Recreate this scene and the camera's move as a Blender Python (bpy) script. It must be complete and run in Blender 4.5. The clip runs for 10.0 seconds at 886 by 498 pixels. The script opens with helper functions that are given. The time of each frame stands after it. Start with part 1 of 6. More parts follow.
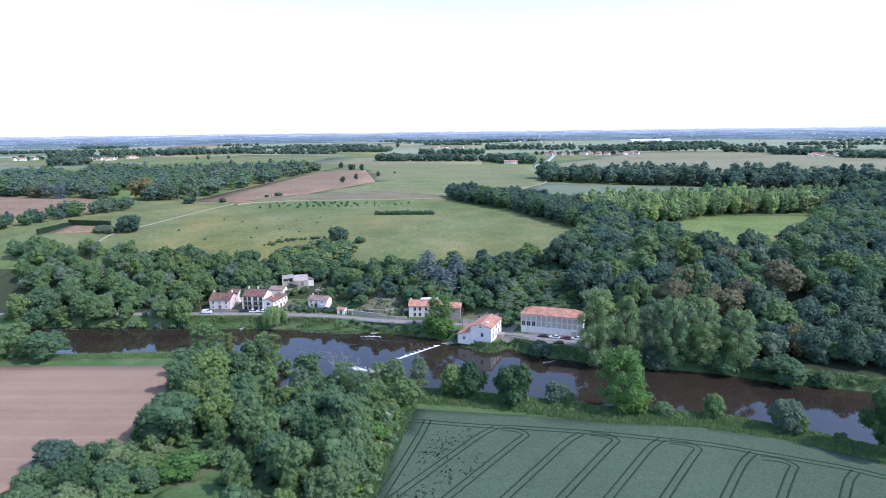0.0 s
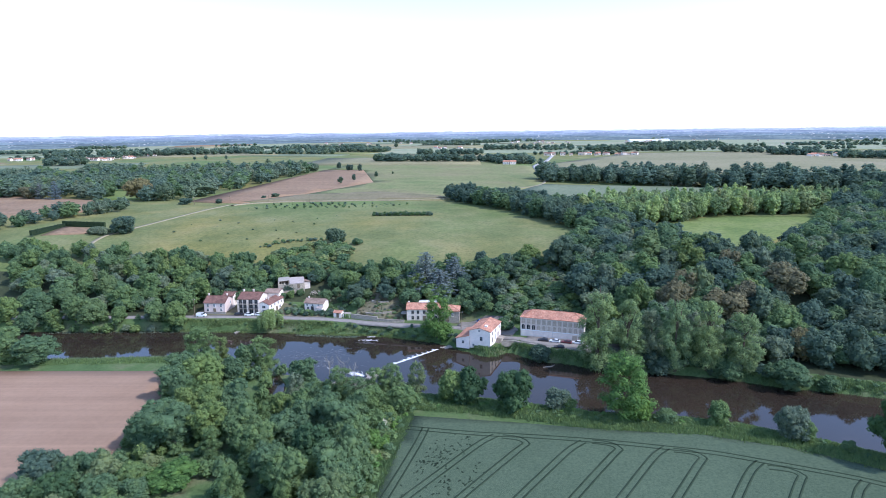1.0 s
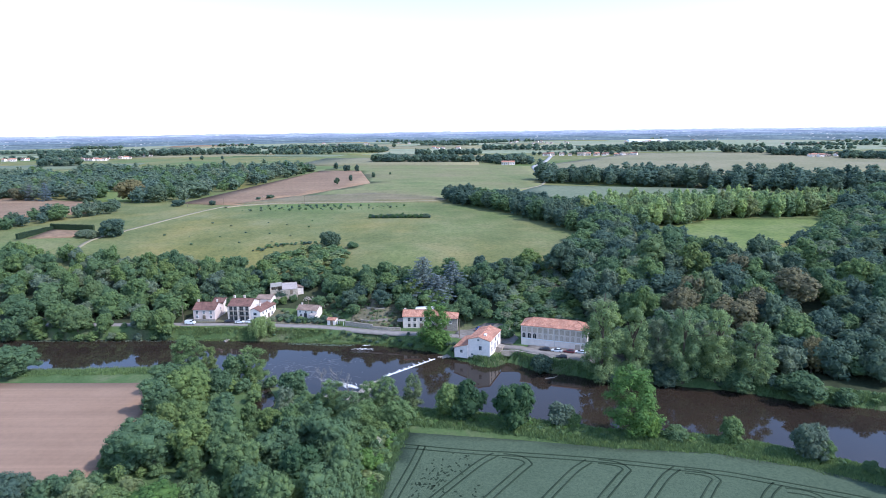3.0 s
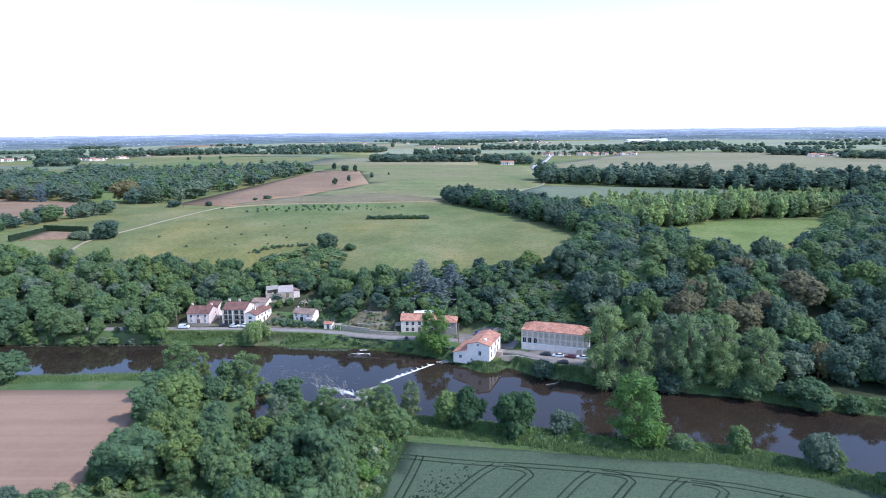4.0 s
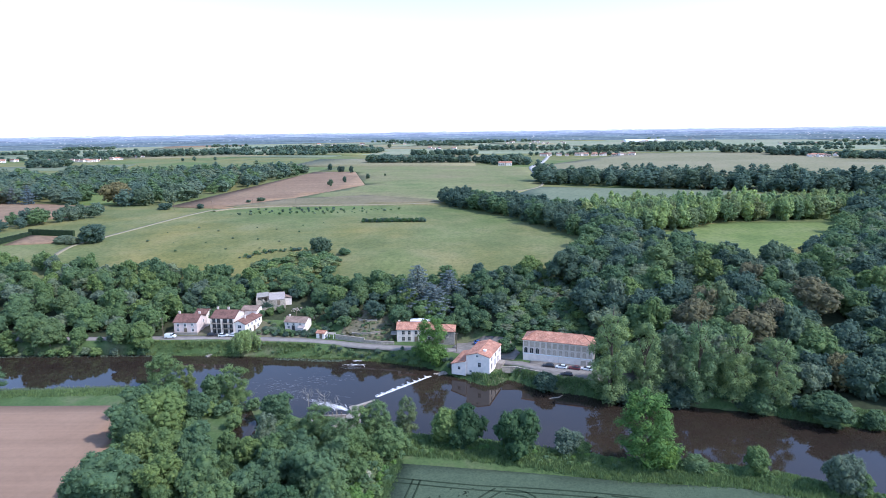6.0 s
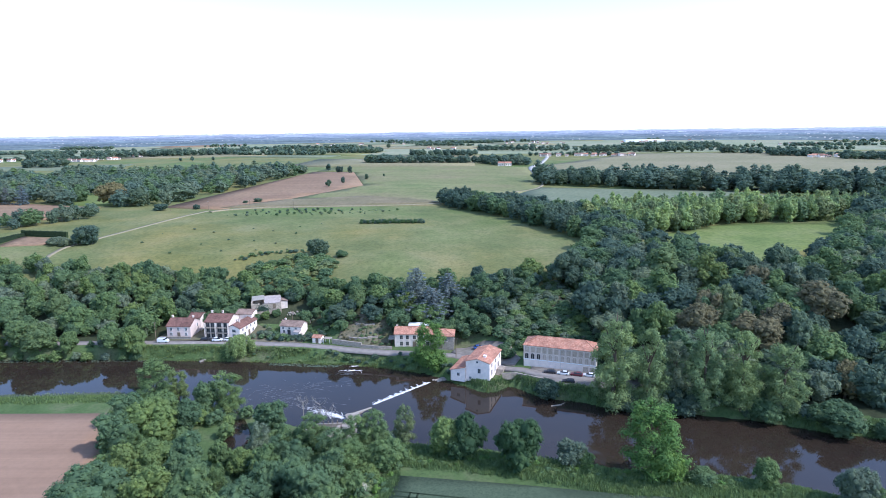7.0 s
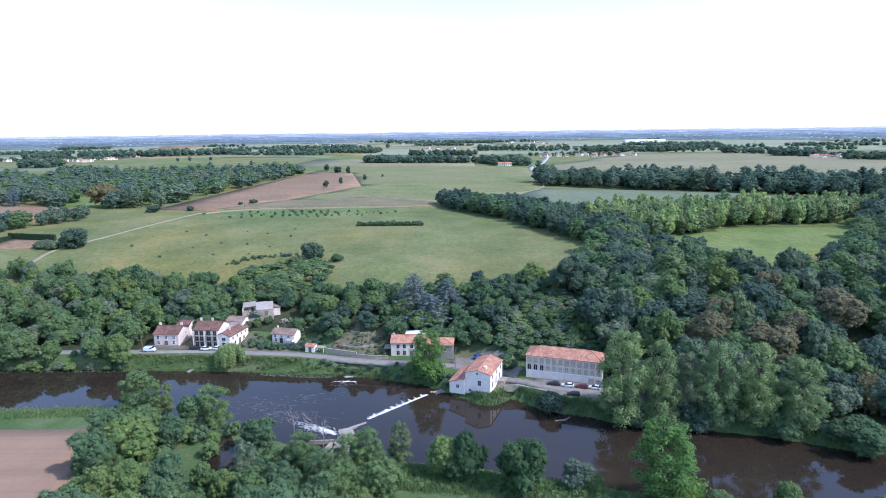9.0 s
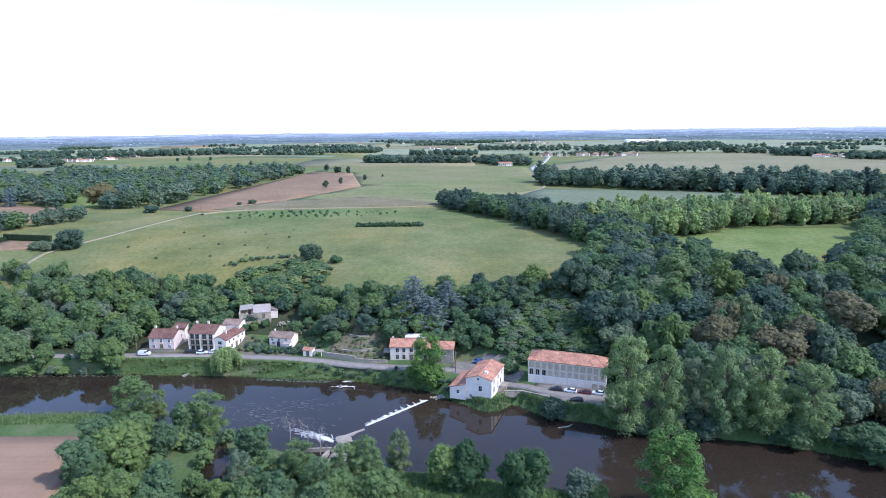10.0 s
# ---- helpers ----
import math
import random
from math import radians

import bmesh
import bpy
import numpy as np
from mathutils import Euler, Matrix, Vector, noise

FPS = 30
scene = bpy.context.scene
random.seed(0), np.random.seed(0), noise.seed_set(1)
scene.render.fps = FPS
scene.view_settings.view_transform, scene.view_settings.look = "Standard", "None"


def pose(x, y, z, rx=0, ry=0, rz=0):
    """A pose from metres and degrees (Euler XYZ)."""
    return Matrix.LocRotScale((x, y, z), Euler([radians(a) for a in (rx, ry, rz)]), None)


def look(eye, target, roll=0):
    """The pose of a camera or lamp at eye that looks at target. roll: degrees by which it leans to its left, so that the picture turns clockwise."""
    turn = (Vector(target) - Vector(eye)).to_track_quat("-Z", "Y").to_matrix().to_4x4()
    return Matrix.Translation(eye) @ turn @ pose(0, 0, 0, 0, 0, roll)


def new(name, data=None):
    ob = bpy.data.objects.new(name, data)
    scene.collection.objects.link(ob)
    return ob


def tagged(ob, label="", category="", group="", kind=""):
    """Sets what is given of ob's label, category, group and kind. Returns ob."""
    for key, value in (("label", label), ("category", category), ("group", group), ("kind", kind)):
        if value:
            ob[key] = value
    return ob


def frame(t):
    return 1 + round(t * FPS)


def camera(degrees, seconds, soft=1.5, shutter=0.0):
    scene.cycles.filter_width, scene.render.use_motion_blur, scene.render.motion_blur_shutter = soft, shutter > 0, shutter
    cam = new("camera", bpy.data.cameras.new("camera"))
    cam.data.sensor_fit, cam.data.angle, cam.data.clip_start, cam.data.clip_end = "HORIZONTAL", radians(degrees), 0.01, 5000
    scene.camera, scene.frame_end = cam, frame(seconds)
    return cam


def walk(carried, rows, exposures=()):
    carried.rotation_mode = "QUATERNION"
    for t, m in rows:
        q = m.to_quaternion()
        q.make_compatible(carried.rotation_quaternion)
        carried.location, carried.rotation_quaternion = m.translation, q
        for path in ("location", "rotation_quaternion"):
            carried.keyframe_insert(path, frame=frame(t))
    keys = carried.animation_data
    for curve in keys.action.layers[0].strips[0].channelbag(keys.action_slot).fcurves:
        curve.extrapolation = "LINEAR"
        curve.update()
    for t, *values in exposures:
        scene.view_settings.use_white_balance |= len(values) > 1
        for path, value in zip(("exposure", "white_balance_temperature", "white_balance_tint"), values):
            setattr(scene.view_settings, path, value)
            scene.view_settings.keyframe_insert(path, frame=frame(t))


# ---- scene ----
cam = camera(72.4, 10.0, soft=0.8)
PATH = [
    (0, (-5.085, -5.171, 87.835), (-5.133, -3.209, 87.451), -0.7),
    (0.5, (-5.102, -2.975, 87.882), (-5.147, -1.013, 87.498), -0.7),
    (1, (-5.121, -0.724, 87.95), (-5.164, 1.238, 87.566), -0.7),
    (1.5, (-5.128, 1.639, 88.022), (-5.169, 3.602, 87.638), -0.7),
    (2, (-5.106, 4.083, 88.094), (-5.144, 6.045, 87.71), -0.7),
    (2.5, (-5.054, 6.562, 88.158), (-5.092, 8.525, 87.774), -0.7),
    (4, (-4.969, 14.198, 88.482), (-5.003, 16.16, 88.097), -0.7),
    (4.5, (-5.028, 16.792, 88.517), (-5.059, 18.755, 88.133), -0.8),
    (5, (-5.124, 19.48, 88.55), (-5.153, 21.443, 88.166), -0.8),
    (5.5, (-5.209, 22.269, 88.579), (-5.236, 24.231, 88.195), -0.8),
    (7, (-5.225, 30.553, 88.687), (-5.247, 32.515, 88.303), -0.7),
    (7.5, (-5.156, 33.294, 88.691), (-5.177, 35.257, 88.306), -0.8),
    (8, (-5.04, 35.966, 88.681), (-5.06, 37.928, 88.296), -0.7),
    (8.5, (-4.964, 38.504, 88.655), (-4.984, 40.467, 88.271), -0.7),
    (9, (-4.884, 40.931, 88.622), (-4.905, 42.893, 88.238), -0.7),
    (9.5, (-4.833, 43.237, 88.607), (-4.854, 45.199, 88.222), -0.7),
    (10, (-4.776, 45.458, 88.606), (-4.799, 47.421, 88.221), -0.7),
]
walk(cam, [(t, look(eye, target, roll)) for t, eye, target, roll in PATH], [(0, 1.43, 5530, 16), (10, 1.43, 5530, 16)])

# ---- world and sun ----
SUN_EL, SUN_AZ = radians(46), radians(110)      # azimuth clockwise from +y
world = bpy.data.worlds.new("sky")
scene.world = world
world.use_nodes = True
wn = world.node_tree
sky = wn.nodes.new("ShaderNodeTexSky")
sky.sky_type, sky.sun_disc = "NISHITA", False
sky.sun_elevation, sky.sun_rotation = SUN_EL, SUN_AZ
sky.air_density, sky.dust_density, sky.ozone_density, sky.altitude = 1.0, 0.6, 1.0, 100
wn.links.new(sky.outputs[0], wn.nodes["Background"].inputs[0])
wn.nodes["Background"].inputs[1].default_value = 0.15
sun_data = bpy.data.lights.new("sun", "SUN")
sun_data.energy, sun_data.angle, sun_data.color = 1.78, radians(0.8), (1.0, 0.96, 0.9)
sun = new("sun", sun_data)
sun_dir = Vector((math.sin(SUN_AZ) * math.cos(SUN_EL), math.cos(SUN_AZ) * math.cos(SUN_EL), math.sin(SUN_EL)))
sun.matrix_world = look(sun_dir * 300, (0, 0, 0))

# ---- materials ----
def mat(name, rough=0.8, metal=0.0, spec=0.3):
    m = bpy.data.materials.new(name)
    m.use_nodes = True
    b = m.node_tree.nodes["Principled BSDF"]
    b.inputs["Roughness"].default_value, b.inputs["Metallic"].default_value = rough, metal
    b.inputs["Specular IOR Level"].default_value = spec
    return m, m.node_tree, b


def node(nt, kind, **values):
    n = nt.nodes.new(kind)
    for key, v in values.items():
        n.inputs[key.replace("_", " ")].default_value = v
    return n


def noise_at(nt, scale, detail=4.0, rough=0.6, stretch=None):
    """A noise in world metres, with features of about 1/scale."""
    g = nt.nodes.new("ShaderNodeNewGeometry")
    v = g.outputs["Position"]
    if stretch:
        mp = nt.nodes.new("ShaderNodeMapping")
        mp.inputs["Scale"].default_value = stretch
        nt.links.new(v, mp.inputs["Vector"])
        v = mp.outputs[0]
    n = node(nt, "ShaderNodeTexNoise", Scale=scale, Detail=detail, Roughness=rough)
    nt.links.new(v, n.inputs["Vector"])
    return n.outputs["Fac"]


def ramp(nt, fac, stops):
    r = nt.nodes.new("ShaderNodeValToRGB")
    el = r.color_ramp.elements
    while len(el) < len(stops):
        el.new(0.5)
    for e, (p, c) in zip(el, stops):
        e.position, e.color = p, (*c, 1)
    nt.links.new(fac, r.inputs[0])
    return r.outputs[0]


def mix(nt, a, b, fac, mode="MIX"):
    n = nt.nodes.new("ShaderNodeMix")
    n.data_type, n.blend_type = "RGBA", mode
    for sock, v in ((n.inputs[6], a), (n.inputs[7], b), (n.inputs[0], fac)):
        if isinstance(v, bpy.types.NodeSocket):
            nt.links.new(v, sock)
        elif isinstance(v, tuple):
            sock.default_value = (*v, 1)
        else:
            sock.default_value = v
    return n.outputs[2]


def bump(nt, b, height, strength, dist):
    n = node(nt, "ShaderNodeBump", Strength=strength, Distance=dist)
    nt.links.new(height, n.inputs["Height"])
    nt.links.new(n.outputs[0], b.inputs["Normal"])


def plain(name, rgb, rough=0.7, var=0.15, scale=1.2, metal=0.0, spec=0.3):
    """A painted or rendered surface with stains at two scales."""
    m, nt, b = mat(name, rough, metal, spec)
    lo = tuple(c * (1 - var) for c in rgb)
    hi = tuple(min(1, c * (1 + var * 0.5)) for c in rgb)
    c1 = ramp(nt, noise_at(nt, scale, 6), [(0.3, lo), (0.6, rgb), (0.8, hi)])
    c2 = mix(nt, c1, tuple(c * 0.75 for c in rgb), ramp(nt, noise_at(nt, scale * 0.35, 5), [(0.55, (0, 0, 0)), (0.8, (var, var, var))]))
    nt.links.new(c2, b.inputs["Base Color"])
    bump(nt, b, noise_at(nt, scale * 12, 3), 0.2, 0.02)
    return m


def leaf(name, rgb, var=0.16):
    """Foliage: each clump and each tree has its own tone; part of the light goes through."""
    m, nt, b = mat(name, 0.75, 0, 0.06)
    geo = nt.nodes.new("ShaderNodeNewGeometry")
    oi = nt.nodes.new("ShaderNodeObjectInfo")
    at = nt.nodes.new("ShaderNodeAttribute")
    at.attribute_name = "tone"
    add = nt.nodes.new("ShaderNodeMath")
    add.operation = "ADD"
    nt.links.new(oi.outputs["Random"], add.inputs[0])
    nt.links.new(at.outputs["Fac"], add.inputs[1])
    own = nt.nodes.new("ShaderNodeMath")
    own.operation = "FRACT"
    nt.links.new(add.outputs[0], own.inputs[0])
    c = ramp(nt, geo.outputs["Random Per Island"], [(0.0, tuple(v * (1 - var) for v in rgb)), (0.55, rgb), (1.0, (rgb[0] * 1.25, rgb[1] * 1.2, rgb[2] * 1.1))])
    c = mix(nt, c, ramp(nt, noise_at(nt, 0.5, 3, 0.6), [(0.34, (0.80, 0.84, 0.86)), (0.5, (1, 1, 1)), (0.66, (1.22, 1.16, 1.0))]), 0.9, "MULTIPLY")
    c = mix(nt, c, ramp(nt, own.outputs[0], [(0.0, (0.82, 0.85, 0.87)), (0.3, (0.94, 0.97, 0.98)), (0.65, (1.04, 1.02, 0.95)), (0.9, (1.16, 1.11, 0.92)), (1.0, (1.12, 1.0, 0.92))]), 1.0, "MULTIPLY")
    nt.links.new(c, b.inputs["Base Color"])
    tr = nt.nodes.new("ShaderNodeBsdfTranslucent")
    nt.links.new(c, tr.inputs["Color"])
    mx = nt.nodes.new("ShaderNodeMixShader")
    mx.inputs[0].default_value = 0.42
    nt.links.new(b.outputs[0], mx.inputs[1])
    nt.links.new(tr.outputs[0], mx.inputs[2])
    nt.links.new(mx.outputs[0], nt.nodes["Material Output"].inputs["Surface"])
    return m


LEAF = {
    "mid": leaf("leaves_mid_green", (0.128, 0.194, 0.098)),
    "dark": leaf("leaves_dark_green", (0.100, 0.147, 0.108)),
    "deep": leaf("leaves_deep_green", (0.074, 0.128, 0.062)),
    "light": leaf("leaves_light_green", (0.158, 0.226, 0.092)),
    "grey": leaf("leaves_grey_green", (0.170, 0.214, 0.146)),
    "brown": leaf("leaves_bronze", (0.178, 0.166, 0.100)),
    "blue": leaf("needles_blue", (0.165, 0.205, 0.215)),
    "pale": leaf("leaves_pale_willow", (0.205, 0.252, 0.122)),
    "fresh": leaf("leaves_fresh_green", (0.130, 0.222, 0.066)),
    "poplar": leaf("leaves_poplar", (0.200, 0.272, 0.130)),
    "willow": leaf("leaves_willow", (0.28, 0.36, 0.15)),
    # blue-green leaf; its paler, bluer tint paints distance haze onto the far woods
    "glaucous_haze": leaf("leaves_glaucous_haze", (0.130, 0.184, 0.136)),
    "hedge": leaf("leaves_hedge", (0.040, 0.062, 0.036)),
    "bloom": leaf("blossom", (0.62, 0.58, 0.45)),
}
BARK = plain("bark", (0.11, 0.085, 0.06), 0.9, 0.4, 3)


def field(name, tones, big=0.02, fine=0.8, rows=None, bumps=0.25, patches=0, mottle=0.75):
    """Farmland: broad patches, fine mottling, and drill rows along one direction."""
    m, nt, b = mat(name, 0.95, 0, 0.1)
    c = ramp(nt, noise_at(nt, big, 5, 0.62), [(0.32, tones[0]), (0.5, tones[1]), (0.68, tones[2])])
    c = mix(nt, c, ramp(nt, noise_at(nt, fine, 6, 0.7), [(0.3, (0.55, 0.6, 0.55)), (0.5, (1, 1, 1)), (0.72, (1.35, 1.3, 1.2))]), mottle, "MULTIPLY")
    if patches:
        c = mix(nt, c, ramp(nt, noise_at(nt, patches, 4, 0.55), [(0.34, (0.70, 0.95, 0.72)), (0.5, (1, 1, 1)), (0.64, (1.24, 1.05, 0.84))]), 0.85, "MULTIPLY")
    if rows:
        c = mix(nt, c, ramp(nt, noise_at(nt, rows[0], 3, 0.6, rows[1]), [(0.35, (0.86, 0.86, 0.86)), (0.6, (1, 1, 1)), (0.7, (1.16, 1.16, 1.16))]), 0.8, "MULTIPLY")
    nt.links.new(c, b.inputs["Base Color"])
    bump(nt, b, noise_at(nt, fine * 3, 4, 0.7), bumps, 0.3)
    return m


GRASS = field("meadow_grass", ((0.10, 0.115, 0.042), (0.140, 0.146, 0.056), (0.182, 0.172, 0.076)), 0.03, 0.5, None, 0.3, 0.009)
BANK = field("bank_grass", ((0.055, 0.09, 0.03), (0.085, 0.125, 0.045), (0.14, 0.14, 0.075)), 0.06, 0.9, None, 0.8)
CROP = field("green_crop", ((0.070, 0.094, 0.054), (0.077, 0.102, 0.060), (0.084, 0.110, 0.064)), 0.03, 1.6, None, 0.8)
TRACK = field("tramline_soil", ((0.024, 0.036, 0.02), (0.03, 0.044, 0.024), (0.038, 0.052, 0.03)), 0.1, 1.5)
PLOUGH = field("bare_soil", ((0.245, 0.153, 0.098), (0.268, 0.170, 0.110), (0.29, 0.187, 0.124)), 0.02, 0.7, (0.30, (0.012, 1, 1)), 0.15, 0, 0.18)
STUBBLE = field("brown_field", ((0.195, 0.125, 0.076), (0.228, 0.146, 0.088), (0.252, 0.168, 0.101)), 0.02, 0.3, (0.12, (0.1, 1, 1)))
OLIVE = field("dry_meadow", ((0.13, 0.15, 0.055), (0.17, 0.17, 0.07), (0.2, 0.17, 0.085)), 0.012, 0.25, (0.05, (0.3, 1, 1)))
BLUECROP = field("blue_green_crop", ((0.128, 0.146, 0.086), (0.144, 0.162, 0.096), (0.16, 0.172, 0.106)), 0.02, 0.3)
BRIGHT = field("bright_pasture", ((0.105, 0.14, 0.04), (0.135, 0.165, 0.048), (0.165, 0.182, 0.065)), 0.03, 0.4)
TAN = field("ripe_field", ((0.175, 0.16, 0.084), (0.202, 0.18, 0.098), (0.228, 0.195, 0.116)), 0.01, 0.2)
HAZYGRASS = field("hazy_pale_grassland", ((0.185, 0.205, 0.115), (0.215, 0.225, 0.135), (0.25, 0.24, 0.155)), 0.006, 0.1)
ASPHALT = plain("worn_asphalt", (0.245, 0.212, 0.178), 0.9, 0.25, 0.5)
GRAVEL = plain("gravel_track", (0.26, 0.215, 0.13), 0.95, 0.3, 0.6)
PINKDRY = field("pinkish_dry_grass", ((0.15, 0.13, 0.068), (0.18, 0.148, 0.082), (0.2, 0.16, 0.095)), 0.03, 0.3, (0.1, (0.2, 1, 1)))
FLOOR = field("shaded_woodland_floor", ((0.03, 0.036, 0.018), (0.042, 0.05, 0.024), (0.06, 0.062, 0.034)), 0.08, 0.8)
DRY = field("dry_bank", ((0.09, 0.1, 0.045), (0.14, 0.125, 0.075), (0.2, 0.165, 0.11)), 0.12, 0.9, None, 0.8)
ROADLT = plain("pale_road", (0.33, 0.305, 0.27), 0.9, 0.15, 0.1)
YARD = plain("yard_earth", (0.2, 0.175, 0.145), 0.95, 0.4, 0.4)

WHITE = plain("white_render", (0.84, 0.715, 0.62), 0.85, 0.16, 0.6)
PINK = plain("pink_render", (0.66, 0.525, 0.46), 0.85, 0.18, 0.6)
STONE = plain("old_stone", (0.31, 0.275, 0.225), 0.9, 0.4, 1.5)
FIELDSTONE = plain("buff_field_stone", (0.40, 0.33, 0.25), 0.9, 0.4, 1.5)
CREAM = plain("cream_stone", (0.70, 0.595, 0.50), 0.9, 0.2, 1.0)
FRAME = plain("grey_window_frame", (0.5, 0.48, 0.46), 0.6, 0.1)
TRIMW = plain("white_trim", (0.8, 0.79, 0.77), 0.6, 0.08)
WOODP = plain("old_timber", (0.2, 0.15, 0.1), 0.85, 0.4, 2)
LOUVRE = plain("louvre_grey", (0.56, 0.455, 0.36), 0.8, 0.25, 1.0)
DARKM = plain("dark_metal", (0.05, 0.05, 0.055), 0.5, 0.2)
RUBBER = plain("rubber", (0.025, 0.025, 0.026), 0.9, 0.1)
CHROME = plain("chrome", (0.7, 0.7, 0.7), 0.25, 0.05, 1.0, 1.0)
PALESHEET = plain("pale_roof_sheet", (0.38, 0.315, 0.275), 0.8, 0.3, 0.8)
CONCRETE = plain("pale_concrete", (0.31, 0.262, 0.21), 0.9, 0.3, 0.5)


def tiles(name, a, b_, c):
    """Canal tiles: rows of rounded courses, each tile a little different."""
    m, nt, b = mat(name, 0.85, 0, 0.2)
    g = nt.nodes.new("ShaderNodeNewGeometry")
    v = node(nt, "ShaderNodeTexVoronoi", Scale=3.2)
    nt.links.new(g.outputs["Position"], v.inputs["Vector"])
    sep = nt.nodes.new("ShaderNodeSeparateColor")
    nt.links.new(v.outputs["Color"], sep.inputs[0])
    col = ramp(nt, sep.outputs[0], [(0.0, a), (0.5, b_), (1.0, c)])
    col = mix(nt, col, ramp(nt, noise_at(nt, 0.45, 6), [(0.35, (0.62, 0.6, 0.6)), (0.62, (1.1, 1.08, 1.05))]), 0.9, "MULTIPLY")
    nt.links.new(col, b.inputs["Base Color"])
    bump(nt, b, v.outputs["Distance"], 0.7, 0.1)
    return m


TILE_O = tiles("orange_tiles", (0.34, 0.15, 0.095), (0.42, 0.2, 0.13), (0.5, 0.28, 0.19))
TILE_B = tiles("brown_tiles", (0.13, 0.07, 0.055), (0.17, 0.088, 0.068), (0.22, 0.12, 0.09))
TILE_P = tiles("faded_tiles", (0.2, 0.14, 0.105), (0.25, 0.17, 0.13), (0.3, 0.22, 0.17))

GLASS, gnt, gb = mat("window_glass", 0.12, 0, 0.5)
gb.inputs["Base Color"].default_value = (0.03, 0.035, 0.04, 1)

WATER, wnt, wb = mat("river_water", 0.03, 0, 0.5)
wb.inputs["IOR"].default_value = 1.33
nt = wnt
nt.links.new(ramp(nt, noise_at(nt, 0.03, 4), [(0.3, (0.022, 0.016, 0.012)), (0.7, (0.034, 0.024, 0.016))]), wb.inputs["Base Color"])
bump(nt, wb, noise_at(nt, 0.7, 5, 0.6, (1, 0.6, 1)), 0.05, 0.1)
FROTH = plain("thin_froth", (0.20, 0.20, 0.205), 0.5, 0.3, 2.0)
CHURN = plain("churned_water", (0.5, 0.475, 0.45), 0.6, 0.35, 2.0)
FOAM = plain("foam", (0.84, 0.80, 0.75), 0.6, 0.2, 2.0)

# ---- helpers for shapes ----
def mesh_of(name, bm, material):
    me = bpy.data.meshes.new(name)
    bm.to_mesh(me)
    bm.free()
    if material:
        me.materials.append(material)
    return me


def part(name, shape, material, parent=None, label=""):
    me = mesh_of(name, shape, material) if isinstance(shape, bmesh.types.BMesh) else shape
    ob = new(name, me)
    ob.parent = parent
    return tagged(ob, label)


def thing(name, m, label, category, group="", kind=""):
    ob = new(name)
    ob.empty_display_size = 0.5
    ob.matrix_world = m
    return tagged(ob, label, category, group, kind)


def setting(name, shape, material, label="", category=""):
    return tagged(part(name, shape, material), label, category, "", "structure")


def box(bm, x, y, z, sx, sy, sz, rz=0.0, bevel=0.0):
    """A box with its base centre at (x, y, z)."""
    m = pose(x, y, z + sz / 2, 0, 0, rz) @ Matrix.Diagonal((sx, sy, sz, 1))
    r = bmesh.ops.create_cube(bm, size=1, matrix=m)
    if bevel:
        es = list({e for v in r["verts"] for e in v.link_edges})
        bmesh.ops.bevel(bm, geom=es, offset=bevel, segments=2, affect="EDGES", profile=0.6)


def tube(bm, p, q, r0, r1, n=6):
    p, q = Vector(p), Vector(q)
    d = q - p
    m = Matrix.Translation((p + q) / 2) @ d.to_track_quat("Z", "Y").to_matrix().to_4x4()
    bmesh.ops.create_cone(bm, cap_ends=True, segments=n, radius1=r0, radius2=r1, depth=d.length, matrix=m)


def boxed(*args):
    bm = bmesh.new()
    box(bm, *args)
    return bm


def raw(name, verts, faces, material, smooth=False):
    me = bpy.data.meshes.new(name)
    me.from_pydata([tuple(v) for v in verts], [], faces)
    me.update()
    if material:
        me.materials.append(material)
    if smooth:
        me.shade_smooth()
    return me


# ---- the lie of the land ----
NEAR_X = [-190, -162, -120, -98, -52, -36, -19, 2, 22, 38, 64, 79, 97, 108, 150]
NEAR_Y = [223, 222.6, 224.5, 221, 201.8, 193, 190.5, 187, 181.4, 176.4, 173.2, 168.6, 158.8, 152.4, 128]
FAR_X = [-190, -150, -122, -110, -88, -54, -46, -29, -14, -9, -4.5, 1, 6, 10.8, 15, 19, 24, 30, 38, 46, 69, 90, 106, 123, 132, 200]
FAR_Y = [259.5, 259.3, 259, 257.6, 256.7, 252.6, 253, 248.5, 243, 238.3, 233, 228.7, 224, 225.3, 229.5, 227, 221.5, 218.6, 216.5, 211.5, 207.3, 202, 194.5, 190, 186.6, 163]


def near_bank(x):
    x = np.asarray(x, float)
    return np.interp(x, NEAR_X, NEAR_Y) + np.where(x > 150, (x - 150) * -0.45, 0) + np.where(x < -190, (x + 190) * 0.03, 0)


def far_bank(x):
    x = np.asarray(x, float)
    return np.interp(x, FAR_X, FAR_Y) + np.where(x > 200, (x - 200) * -0.4, 0) + np.where(x < -190, (x + 190) * 0.03, 0)


def ease(t):
    t = np.clip(t, 0, 1)
    return t * t * (3 - 2 * t)


